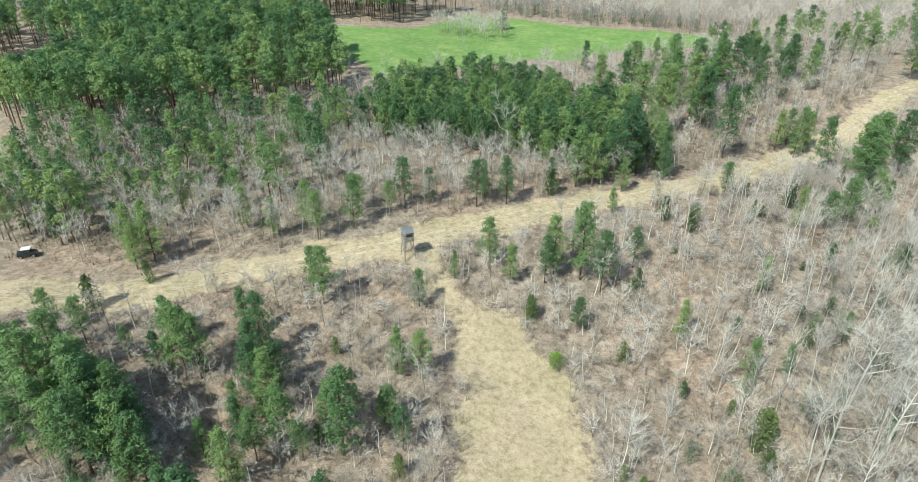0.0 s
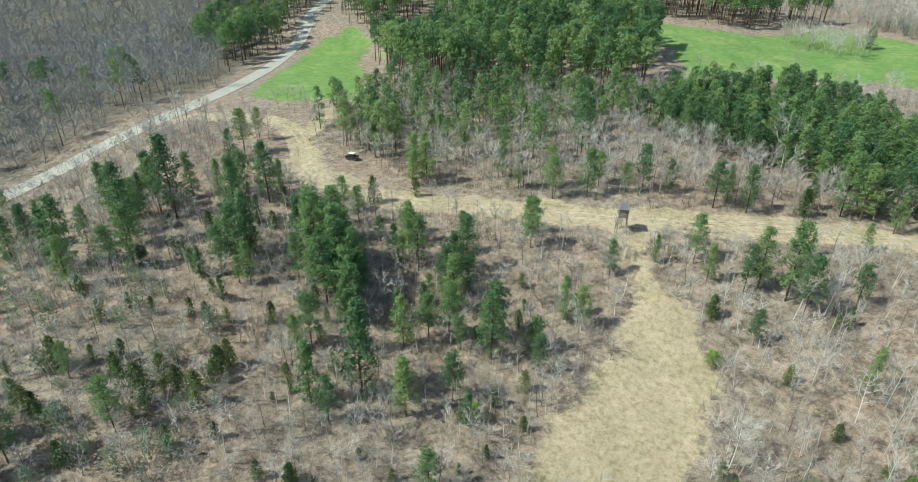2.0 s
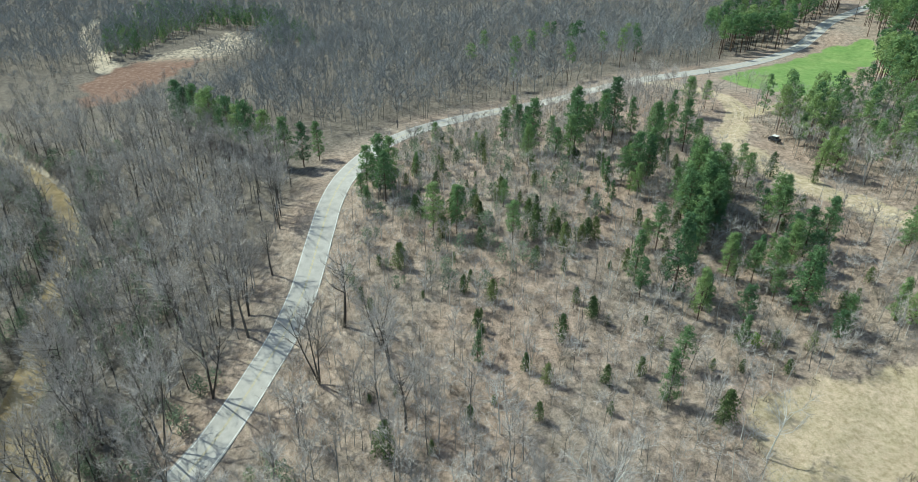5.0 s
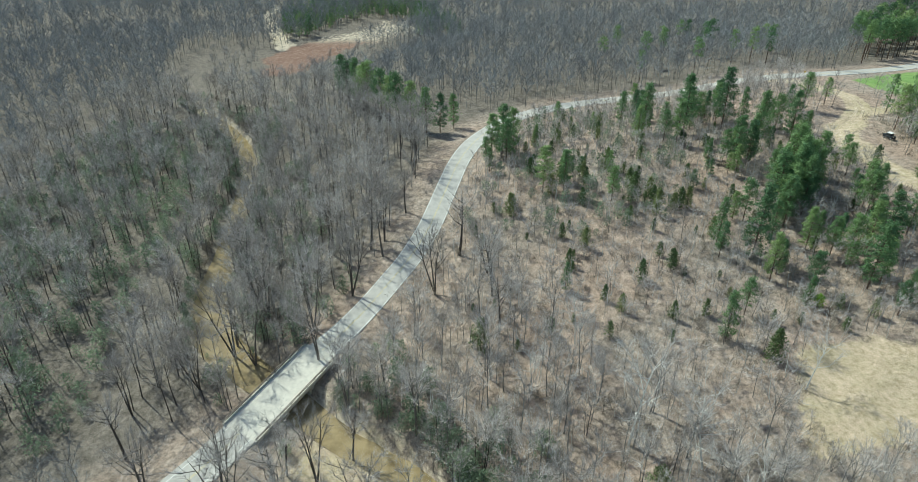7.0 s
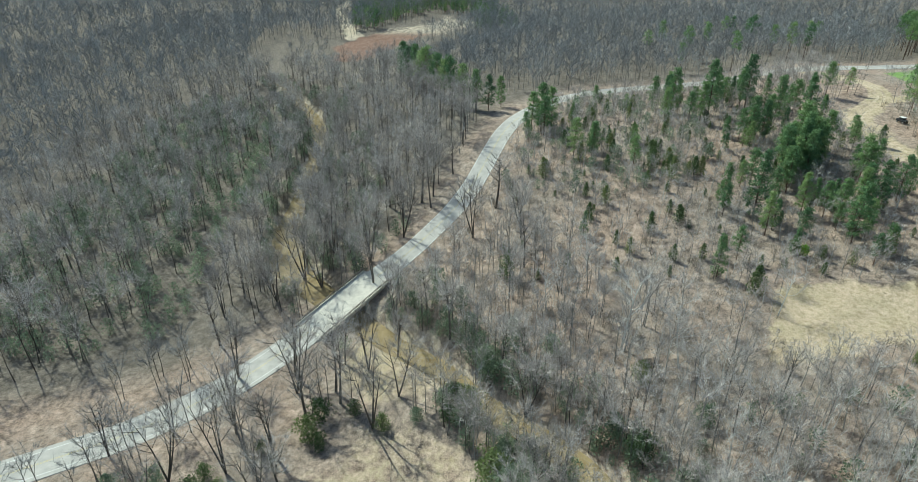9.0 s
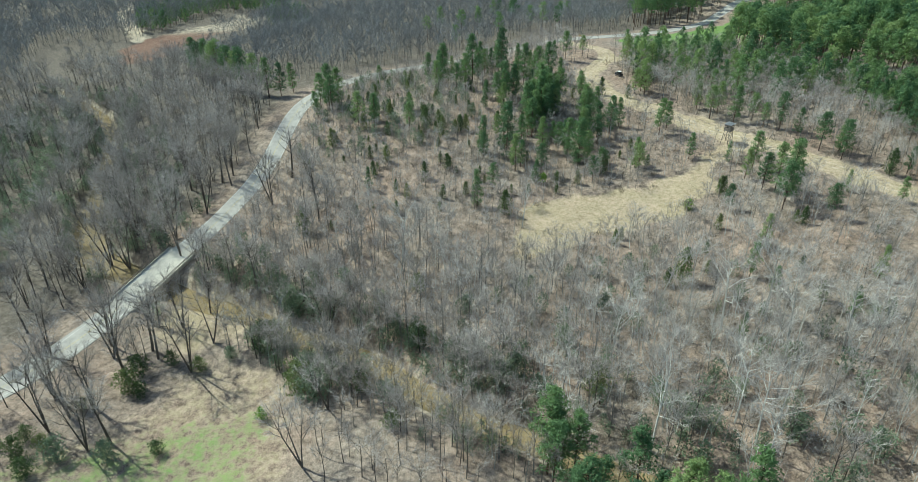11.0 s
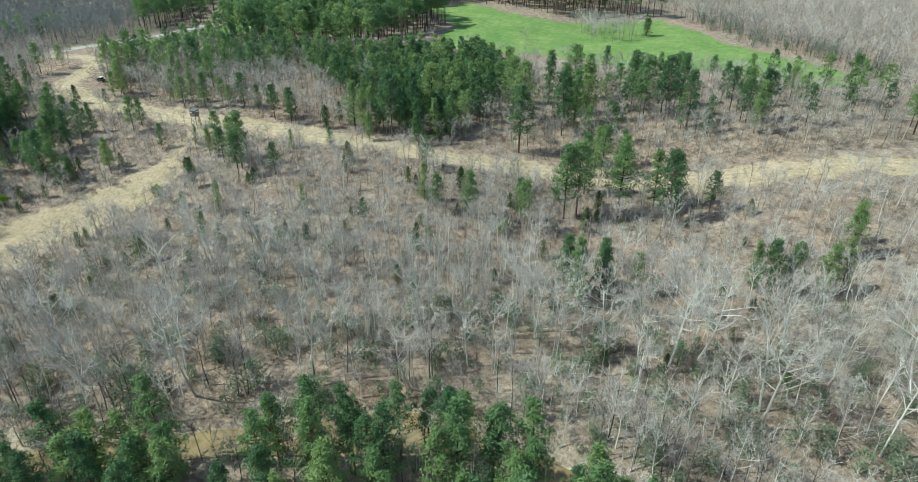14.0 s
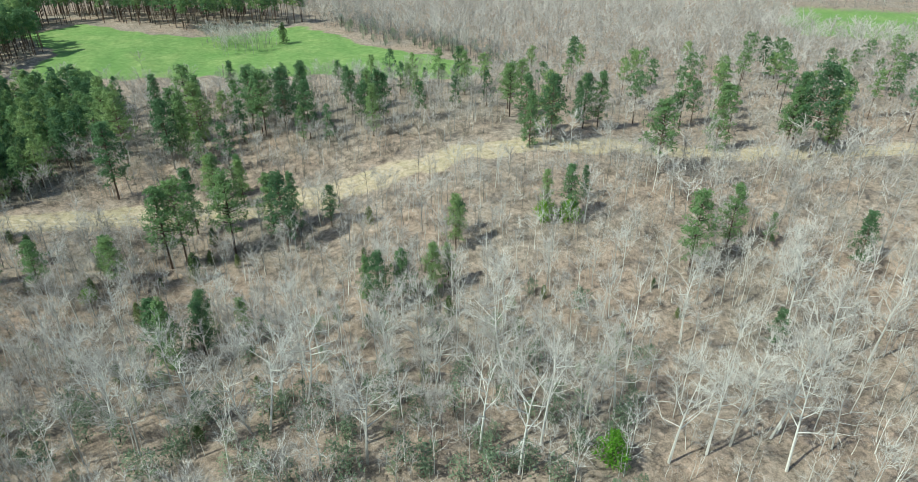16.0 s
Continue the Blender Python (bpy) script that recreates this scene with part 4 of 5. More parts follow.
CEDARS = [(23, 146, 7.4), (14, 102, 5.0), (-67, 96, 7.0), (3, 41, 7.5), (-88, 64, 5.0), (85, 148, 7.0), (49, 136, 6.0), (-60, 104, 5.0), (119, 160, 7.0), (-53, 36, 5.0), (-24, 21, 5.5), (30, 92, 4.5), (-10, 90, 3.5)]
CEDARS += [(-70, 8, 8.0), (-90, 7, 5.0), (-70, 14, 6.0), (-56, 31, 5.5), (-54, 40, 6.0), (-105, 16, 5.0), (-58, 12, 5.0), (-67, 27, 5.0), (-64, 4, 6.0), (-77, 0, 6.0)]
CEDARS += [(-101, 3, 6.4), (-76, 22, 7.0), (-75, 40, 4.0), (-64, 26, 6.0), (-58, 26, 8.4), (-51, 31, 7.2), (-86, 55, 4.2), (-60, 31, 6.0), (-46, 7, 3.0), (-56, -8, 6.8), (-116, 27, 6.2), (-54, 38, 6.0), (-28, 29, 5.4), (-38, 10, 5.4), (-5, 59, 3.4), (-12, 76, 6.8),
           (-7, -17, 8.0), (-60, -7, 4.0), (-9, 67, 4.6), (-11, 32, 4.2), (48, 73, 9.0), (14, 101, 5.4), (23, 349, 10.0), (-29, 30, 4.0), (-70, 15, 4.0), (-81, 33, 4.5), (-44, 44, 4.0), (-66, 45, 4.0)]
used = set()
beside = np.random.default_rng(17)
CLOSE_PINES = [(x + beside.uniform(1.6, 3.2) * beside.choice([-1, 1]), y + beside.uniform(-2.5, 2.5), h * beside.uniform(0.6, 0.95)) for x, y, h in KNOLL_PINES if 50 < y < 82]
for group in (CLOSE_PINES, WEST_PINES, WEST_PINES_MORE, INNER_PINES, KNOLL_PINES, ROAD_PINES, TRACK_PINES, TRACK_PINES_MORE, EAST_PINES, EAST_PINES_MORE, SLOPE_PINES, BELT_PINES):
    for x, y, h in group:
        put(pines, used, int(rng.integers(0, 5)), x, y, h / PINE_H, rng)
used = set()
for x, y, h in CEDARS:
    put(cedars, used, int(rng.integers(0, 2)), x, y, h / 6.0, rng)
beside = np.random.default_rng(18)
for polygon, per in (([(-140, 20), (-80, -12), (-10, -25), (10, 20), (-5, 60), (-20, 100), (-100, 88), (-130, 60)], 130), ([(25, 60), (60, 60), (130, 105), (200, 150), (230, 190), (150, 200), (90, 160), (25, 125)], 210)):
    x, y = scatter(beside, polygon, per)
    k = free(x, y)
    for px, py in zip(x[k], y[k]):
        put(cedars, used, int(beside.integers(0, 2)), float(px), float(py), beside.uniform(2.0, 5.0) / 6.0, beside)
used = set()
c = CREEK[(CREEK[:, 0] > 84) & (CREEK[:, 0] < 178)]
for k in range(80):
    p = c[int((k * 0.618034 % 1.0) * (len(c) - 1))]
    o = (6.0, 11.0, 16.0, 22.0)[k % 4] + rng.uniform(-2.0, 2.0)
    x, y = p[0] + o * 0.72 + rng.normal() * 2, p[1] - o * 0.70 + rng.normal() * 2
    if line_distance(np.array([x]), np.array([y]), CREEK)[0][0] > 5:
        put(tall, used, int(rng.integers(0, 3)), float(x), float(y), rng.uniform(13.0, 20.0) / PINE_H, rng)

# pine woods past counting
mid_pines = [pine_arrays(80 + k, 12.0, 2.5 + 0.15 * k, 0.12 + 0.06 * k, 26, 3, 10, 0.52, 0.72, False, 0.62) for k in range(4)]
far_pines = [pine_arrays(90 + k, 17.0, 3.1 + 0.2 * k, 0.46 + 0.04 * k, 20, 3, 9, 0.72, 0.95, False, 0.45) for k in range(4)]
PINE_PARTS = (("trunks", PINEBARK), ("crowns", PINE))


def pine_wood(polygon, per, kinds, lo, hi, label, seed):
    r = np.random.default_rng(seed)
    x, y = scatter(r, polygon, per)
    k = free(x, y)
    joined("pine_wood", label, "pine wood", kinds, x[k], y[k], r, lo, hi, PINE_PARTS)


pine_wood([(-120, 178), (-72, 193), (-38, 212), (-46, 245), (-58, 285), (-110, 300), (-108, 345), (-150, 345), (-195, 320), (-200, 272), (-178, 228), (-140, 195)], 27, far_pines, 0.85, 1.3, "tall dense pine plantation with dark shaded trunks", 1)
pine_wood([(-112, 124), (-85, 116), (-45, 134), (-26, 158), (-36, 200), (-72, 190), (-120, 174)], 46, mid_pines, 0.7, 1.35, "mixed young pines at the edge of the plantation", 2)
PINE_BLOCK = [(-30, 172), (4, 166), (30, 160), (46, 157), (60, 172), (50, 198), (32, 235), (6, 246), (-22, 226)]
pine_wood(PINE_BLOCK, 17, mid_pines, 0.8, 1.25, "dense block of planted young green pines", 3)
pine_wood([(60, 190), (110, 205), (150, 240), (165, 300), (138, 312), (95, 270), (55, 235)], 230, mid_pines, 0.9, 1.35, "belt of pines between track and meadow", 5)
pine_wood([(-222, 176), (-240, 238), (-262, 290), (-330, 330), (-300, 230), (-262, 190)], 42, far_pines, 0.9, 1.15, "tall roadside pines shading the far road", 6)
pine_wood([(-234, 268), (-205, 268), (-200, 330), (-270, 350), (-292, 335), (-262, 300)], 34, far_pines, 0.9, 1.15, "tall pines between meadow and road", 16)
pine_wood([(-319, -138), (-431, -167), (-525, -147), (-476, -56), (-388, -28), (-389, -60), (-436, -96), (-389, -120), (-321, -124)], 40, mid_pines, 0.6, 1.1, "dark young pines round the cleared dirt", 19)
pine_wood([(-400, -30), (-412, -60), (-340, -55), (-330, -20)], 45, mid_pines, 0.6, 1.0, "young pines behind the cleared dirt", 7)
pine_wood([(-108, 350), (-40, 345), (-30, 362), (4, 408), (-60, 440), (-170, 430), (-180, 360)], 36, far_pines, 0.9, 1.2, "far pines behind the north meadow", 9)
pine_wood([(150, 280), (260, 270), (330, 330), (300, 380), (170, 340)], 240, far_pines, 0.7, 1.1, "scattered pines in far bare woodland", 10)
pine_wood([(-260, 30), (-190, 60), (-190, 150), (-260, 150)], 420, far_pines, 0.8, 1.1, "lone pines among bare trees across the road", 11)

# ---- bare trees ----
grey = [tree_kind("bare_tree", "leafless grey hardwood tree with fine branching twigs", "bare tree", crown_arrays(100 + k, 14.0, 3.4 + 0.4 * k, 15, 60, 0.036, 0.75, 0.28 + 0.04 * k, 5), (BARK, TWIG), ("trunk", "crown"), "bare trees near the creek") for k in range(4)]
dark = [tree_kind("bare_tree", "tall dark-trunked leafless tree beside the road and creek", "bare tree", crown_arrays(120 + k, 18.0, 4.6 + 0.4 * k, (16, 10, 7)[k], 55, 0.036, 1.35, 0.36, 6, 1 + k), (DARKBARK, TWIG), ("trunk", "crown"), "dark trees by the bridge") for k in range(3)]
white = [tree_kind("pale_tree", "leafless tree with whitish bark and crooked spreading limbs", "bare tree", bare_arrays(140 + k, 16.0, 5.0, 11, 5, 20, thick=1.05, fork_at=0.38, twig_w=0.036), (PALE, TWIG_PALE), ("trunk", "crown"), "pale trees on the flood plain") for k in range(3)]
PALES = [(53, 65, 19), (67, 72, 19), (77, 80, 19), (67, 82, 19), (80, 90, 19), (178, 129, 19), (130, 90, 16), (122, 100, 19), (134, 101, 14), (200, 145, 18), (205, 140, 19), (211, 143, 18), (188, 157, 12), (196, 151, 19), (90, 62, 16), (133, 119, 15), (160, 131, 16), (211, 149, 19), (175, 145, 16), (232, 149, 19),
         (244, 159, 19), (254, 179, 19), (236, 153, 19), (138, 116, 15), (226, 145, 19), (196, 134, 19), (216, 151, 19), (263, 185, 19), (175, 120, 12), (172, 151, 14), (91, 46, 19), (100, 62, 19)]
PALES += [(67, 48, 17), (85, 32, 17), (21, 9, 19), (7, -7, 12), (-5, 3, 12), (11, 44, 12), (27, 20, 16), (145, 114, 16), (116, 78, 17), (95, 63, 16), (180, 125, 20), (112, 84, 15), (203, 133, 19), (159, 124, 16), (245, 151, 20), (87, 50, 17), (182, 168, 9), (14, 172, 14)]
DARKS = [(-10, -54, 20), (-14, -70, 22), (-21, -76, 22), (-17, -76, 23), (12, -30, 19), (2, -37, 16), (3, -45, 18), (28, -63, 21), (26, -78, 20), (21, -48, 18), (19, -54, 14), (-39, -78, 22), (-28, -70, 23), (-52, -87, 16), (-21, -57, 22), (-55, -43, 21), (-53, -47, 22), (-28, -28, 19), (-42, -22, 20), (-32, -15, 16), (-52, -58, 22), (-66, -38, 16), (-70, -51, 19), (53, -69, 21), (60, -59, 20), (59, -55, 18), (38, -43, 22), (74, -16, 18), (28, -54, 20), (60, -11, 15)]
DARKS += [(43, -71, 18), (31, -52, 19), (29, -39, 18), (34, -11, 17), (49, -66, 18), (64, -79, 17), (-47, -43, 19), (23, -65, 19), (-24, -14, 18), (-46, -82, 18), (-5, -80, 18), (14, -88, 18), (2, -92, 17), (36, -58, 20), (40, -73, 19), (44, -84, 13), (15, -42, 15), (-32, -49, 21), (-11, -13, 17), (57, -78, 19), (47, -62, 19), (52, -93, 15)]
_x, _y = scatter(beside, [(112, 92), (150, 108), (205, 133), (255, 158), (262, 192), (228, 198), (175, 166), (125, 125)], 420)
_k = free(_x, _y)
PALES += [(float(x), float(y), float(beside.uniform(13, 20))) for x, y in zip(_x[_k], _y[_k])]
used = set()
for x, y, h in PALES:
    put(white, used, int(rng.integers(0, 3)), x, y, h / 16.0, rng)
used = set()
for x, y, h in DARKS:
    put(dark, used, int(rng.integers(0, 3)), x, y, (h + 1) / 18.0, rng)
used = set()
NEAR_WOOD = [(-20, -18), (20, -20), (40, 5), (75, 30), (100, 65), (130, 95), (175, 115), (215, 150), (215, 185), (150, 175), (100, 130), (60, 95), (30, 60), (10, 10)]
x, y = scatter(rng, NEAR_WOOD, 70)
k = free(x, y)
for px, py in list(zip(x[k], y[k]))[::5] + list(zip(x[k], y[k]))[2::5]:
    put(grey, used, int(rng.integers(0, 4)), float(px), float(py), rng.uniform(0.6, 1.05), rng)

mid_bare = [crown_arrays(200 + k, 13.0, 3.2 + 0.3 * k, 9, 26, 0.044, 0.6, 0.26 + 0.05 * (k % 3), 3) for k in range(5)]
tall_bare = [crown_arrays(220 + k, 18.0, 4.2 + 0.4 * k, 9, 26, 0.056, 0.7, 0.32 + 0.05 * (k % 3), 3) for k in range(5)]
far_bare = [crown_arrays(240 + k, 17.0, 4.6 + 0.35 * k, 7, 9, 0.15, 0.5, 0.22 + 0.05 * (k % 3), 3, tubes=False) for k in range(5)]
sapling = [bare_arrays(260 + k, 6.0, 1.9, 6, 1, 5, sides=3, thick=0.9, fork_at=0.3, twig_w=0.04, tubes=False) for k in range(5)]
TREE_PARTS = (("trunks", BARK), ("twigs", TWIG))
SAPLING_PARTS = (("trunks", PALE), ("twigs", TWIG))
FLOOD_PARTS = (("trunks", DARKBARK), ("twigs", TWIG))
GREY_PARTS = (("trunks", BARK), ("twigs", TWIG_SHADED))
DARK_PARTS = (("trunks", DARKBARK), ("twigs", TWIG_SHADED))


def bare_wood(polygon, per, kinds, lo, hi, label, seed, parts=TREE_PARTS, name="bare_wood", margin=0.0):
    r = np.random.default_rng(seed)
    x, y = scatter(r, polygon, per)
    k = free(x, y, margin) & ~inside(x, y, PINE_BLOCK)
    joined(name, label, "bare woodland", kinds, x[k], y[k], r, lo, hi, parts)


INNER = [(-170, 60), (-160, 35), (-125, -4), (-80, -18), (-30, -38), (0, -40), (20, -20), (60, 25), (90, 60), (130, 100), (100, 180), (40, 140), (-20, 112), (-80, 92), (-110, 95), (-140, 100), (-165, 100)]
bare_wood(INNER, 36, mid_bare, 0.45, 0.9, "young leafless hardwood thicket over leaf litter", 21)
bare_wood([(-110, 116), (-60, 112), (-10, 130), (60, 165), (120, 205), (170, 250), (150, 300), (60, 275), (-30, 240), (-40, 210), (-120, 175)], 25, mid_bare, 0.6, 1.05, "grey leafless trees between track and pines", 22)
bare_wood([(60, 20), (100, 40), (150, 80), (230, 120), (300, 170), (330, 290), (220, 260), (150, 210), (110, 180), (90, 110), (40, 40)], 95, mid_bare, 0.75, 1.25, "leafless hardwoods on the slope above the creek", 23, (("trunks", PALE), ("twigs", TWIG_PALE)))
bare_wood([(-130, -130), (-60, -115), (20, -110), (60, -130), (40, -180), (-150, -190), (-220, -120), (-170, -70), (-110, -30), (-40, -48), (10, -80), (0, -100), (-60, -100)], 36, tall_bare, 0.8, 1.25, "tall dark leafless flood-plain forest", 24, FLOOD_PARTS)
bare_wood([(-30, -52), (5, -75), (-10, -100), (-80, -105), (-140, -100), (-160, -60), (-120, -32), (-60, -40)], 52, tall_bare, 0.75, 1.05, "tall leafless trees between creek and road", 25)
WEST_FOREST = [(-170, -70), (-220, -120), (-150, -190), (40, -180), (60, -270), (-170, -330), (-330, -270), (-360, -20), (-340, 300), (-320, 330), (-250, 200), (-195, 150), (-180, 60), (-150, -10)]
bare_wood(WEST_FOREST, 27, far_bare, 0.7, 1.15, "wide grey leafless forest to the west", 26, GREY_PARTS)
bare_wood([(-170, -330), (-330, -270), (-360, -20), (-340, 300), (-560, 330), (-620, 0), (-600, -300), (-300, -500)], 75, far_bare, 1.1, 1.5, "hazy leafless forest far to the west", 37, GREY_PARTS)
bare_wood([(-320, 340), (-180, 360), (-60, 405), (-2, 404), (38, 388), (100, 356), (150, 338), (320, 330), (420, 420), (500, 560), (-100, 560), (-400, 500)], 40, far_bare, 0.75, 1.05, "far grey leafless forest beyond the meadow", 27)
bare_wood([(-400, 500), (-100, 560), (500, 560), (420, 420), (620, 500), (500, 740), (-100, 740), (-480, 560)], 150, far_bare, 1.0, 1.4, "hazy leafless forest on the north horizon", 38)
bare_wood([(138, 312), (150, 340), (320, 335), (430, 420), (480, 300), (300, 170), (240, 200), (165, 285)], 40, far_bare, 0.6, 0.95, "leafless forest on the far slope", 28)
_r = np.random.default_rng(62)
_x, _y = scatter(_r, [(-222, -122), (-243, -104), (-289, -92), (-335, -60), (-320, -35), (-255, -50), (-190, -85), (-178, -118), (-215, -150), (-268, -170), (-290, -150)], 34)
_k = edge_depth(_x, _y, RED_DIRT) < -3
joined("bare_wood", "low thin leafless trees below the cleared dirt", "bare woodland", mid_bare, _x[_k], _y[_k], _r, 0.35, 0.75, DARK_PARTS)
EAST_FLOOD = [(30, 5), (62, 28), (100, 75), (140, 108), (190, 138), (240, 162), (300, 185), (300, 245), (230, 205), (160, 170), (110, 132), (66, 92), (30, 45)]
bare_wood([(-25, -32), (5, -42), (25, -25), (50, 5), (78, 36), (62, 60), (25, 36), (0, 5), (-20, -10)], 36, tall_bare, 0.6, 1.05, "tall pale leafless trees on the creek flat", 36, (("trunks", BARK), ("twigs", TWIG)))
bare_wood(EAST_FLOOD, 64, tall_bare, 0.65, 1.0, "pale spreading leafless trees on the flood plain", 33, (("trunks", PALE), ("twigs", TWIG_PALE)))
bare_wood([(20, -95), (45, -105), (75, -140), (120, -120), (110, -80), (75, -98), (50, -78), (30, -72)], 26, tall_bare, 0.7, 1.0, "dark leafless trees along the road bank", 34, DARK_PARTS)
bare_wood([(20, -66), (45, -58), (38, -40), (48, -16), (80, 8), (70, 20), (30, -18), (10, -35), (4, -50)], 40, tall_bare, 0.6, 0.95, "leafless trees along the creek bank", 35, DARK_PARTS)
bare_wood([(58, -14), (80, -12), (98, 10), (84, 20), (66, 4)], 24, tall_bare, 0.55, 0.9, "leafless trees between glade and creek bend", 57, FLOOD_PARTS)
bare_wood([(-166, 96), (-161, 108), (-146, 115), (-130, 117), (-112, 106), (-102, 94), (-125, 84), (-152, 86)], 22, mid_bare, 0.6, 1.0, "grey leafless trees beside the bend of the track", 39, margin=-1.0)
bare_wood([(-150, 126), (-130, 128), (-110, 120), (-118, 134), (-135, 142)], 30, mid_bare, 0.5, 0.9, "grey leafless bushes beside the small meadow", 40, margin=-1.0)
bare_wood([(100, 130), (140, 165), (200, 195), (260, 225), (262, 258), (198, 240), (146, 210), (110, 183), (88, 158)], 30, mid_bare, 0.55, 1.0, "grey leafless trees on the upper slope below the track", 48)
bare_wood([(25, 58), (60, 68), (130, 112), (108, 178), (47, 141), (22, 120)], 60, mid_bare, 0.7, 1.1, "slender pale leafless trees in the young wood", 49, SAPLING_PARTS)
bare_wood([(-100, 112), (-60, 108), (-10, 130), (40, 154), (62, 166), (40, 163), (0, 166), (-30, 168), (-60, 138), (-95, 122)], 34, mid_bare, 0.65, 1.0, "rounded grey-pink leafless trees along the track", 50, (("trunks", BARK), ("twigs", TWIG_PALE)), margin=-0.8)
_r = np.random.default_rng(29)
_x, _y = scatter(_r, [(-14, 327), (14, 315), (27, 326), (24, 345), (4, 350), (-12, 345)], 16)
joined("bare_wood", "small grey leafless grove standing in the meadow", "bare woodland", far_bare, np.append(_x, 1.0), np.append(_y, 275.0), _r, 0.6, 0.85, TREE_PARTS)
HEDGE = [(12, 402), (40, 386), (68, 362), (100, 353), (140, 339), (152, 346), (112, 374), (66, 396), (20, 424)]
_x, _y = scatter(_r, HEDGE, 20)
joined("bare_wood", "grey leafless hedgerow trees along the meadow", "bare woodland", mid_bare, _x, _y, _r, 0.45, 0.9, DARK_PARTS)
bare_wood(INNER, 21, sapling, 0.5, 1.2, "thin grey saplings in the young wood", 30, SAPLING_PARTS, name="sapling_thicket")
bare_wood([(-110, 116), (-60, 112), (-10, 130), (60, 165), (120, 205), (170, 250), (150, 300), (60, 275), (-30, 240), (-40, 210), (-120, 175)], 28, sapling, 0.6, 1.2, "thin grey saplings above the track", 31, SAPLING_PARTS, name="sapling_thicket")
bare_wood([(60, 20), (100, 40), (150, 80), (230, 120), (280, 160), (260, 270), (150, 210), (110, 180), (90, 110), (40, 40)], 26, sapling, 0.6, 1.3, "thin grey saplings on the slope", 32, SAPLING_PARTS, name="sapling_thicket")

brush = [[brush_arrays(300 + k, 1.6, 1.4, 18, 0.08)] for k in range(4)]
BRUSH_PARTS = (("stems", BRUSH),)


tuft = [[brush_arrays(310 + k, 0.30, 0.5, 10, 0.04)] for k in range(3)]


def undergrowth(polygon, per, lo, hi, label, seed, parts=BRUSH_PARTS, kinds=brush, margin=-1.5):
    r = np.random.default_rng(seed)
    x, y = scatter(r, polygon, per)
    k = free(x, y, margin)
    joined("undergrowth", label, "undergrowth", kinds, x[k], y[k], r, lo, hi, parts)


undergrowth(INNER, 14, 0.4, 1.3, "low brown brush and bare shrubs", 41)
undergrowth([(-110, 112), (-60, 108), (-10, 128), (60, 162), (120, 202), (170, 250), (150, 300), (60, 275), (-30, 240), (-120, 175)], 15, 0.5, 1.6, "tangled brown brush beside the track", 42)
undergrowth([(60, 20), (100, 40), (150, 80), (230, 120), (280, 160), (260, 270), (150, 210), (110, 180), (90, 110)], 18, 0.4, 1.4, "low brown brush on the slope", 43)

thicket = [crown_arrays(280 + k, 3.2, 1.7 + 0.15 * k, 5, 16, 0.042, 0.5, 0.08, 3, 2, False) for k in range(4)]
DARK_THICKET = (("stems", DARKBARK), ("twigs", BRUSH))
bare_wood(INNER, 70, thicket, 0.6, 1.4, "low brown leafless thicket bushes", 44, DARK_THICKET, name="thicket", margin=-1.5)
bare_wood(INNER, 24, thicket, 0.5, 1.5, "rounded grey leafless bushes in the young wood", 47, (("stems", BARK), ("twigs", TWIG)), name="thicket", margin=-1.0)
bare_wood([(-100, 110), (-60, 108), (-10, 128), (60, 162), (120, 204), (165, 240), (140, 262), (60, 215), (20, 160), (-30, 145), (-90, 124)], 40, thicket, 0.6, 1.5, "tangled grey-brown thicket along the track", 45, DARK_THICKET, name="thicket", margin=-1.0)
bare_wood([(90, 60), (150, 85), (230, 125), (270, 165), (250, 250), (150, 205), (100, 150), (60, 100)], 75, thicket, 0.5, 1.3, "low grey leafless thicket on the slope", 46, (("stems", BARK), ("twigs", TWIG_PALE)), name="thicket", margin=-1.5)


def bank(first, last, lo, hi, count, seed):
    """Points on both banks of the creek, between two stretches of it."""
    r = np.random.default_rng(seed)
    c = CREEK[int(first * len(CREEK)):int(last * len(CREEK))]
    i = r.integers(2, len(c) - 2, count)
    way = unit(c[i + 2] - c[i - 2])
    o = r.uniform(lo, hi, count) * r.choice([-1.0, 1.0], count)
    x, y = c[i, 0] - way[:, 1] * o, c[i, 1] + way[:, 0] * o
    k = (line_distance(x, y, ROAD)[0] > 8.0) & (line_distance(x, y, CREEK)[0] > lo) & (edge_depth(x, y, OPEN_FLAT) < 0)
    return x[k], y[k], r


holly = [bushy_arrays(320 + k, 5.5, 2.3, 240, 0.46, 2, False) for k in range(3)]
LEAF_PARTS = (("stems", DARKBARK), ("leaves", HOLLY))
r = np.random.default_rng(51)
x, y = scatter(r, [(-60, -110), (0, -75), (40, -20), (70, 10), (110, 40), (170, 90), (230, 130), (220, 170), (130, 120), (80, 60), (30, 0), (-10, -35), (-60, -60), (-120, -80)], 30)
k = free(x, y)
joined("evergreen_understorey", "grey-green evergreen shrubs under the flood-plain trees", "shrubs", holly, x[k], y[k], r, 0.4, 1.15, LEAF_PARTS)
x, y = scatter(r, [(-60, -110), (20, -100), (40, -170), (-150, -180), (-170, -90)], 36)
k = free(x, y)
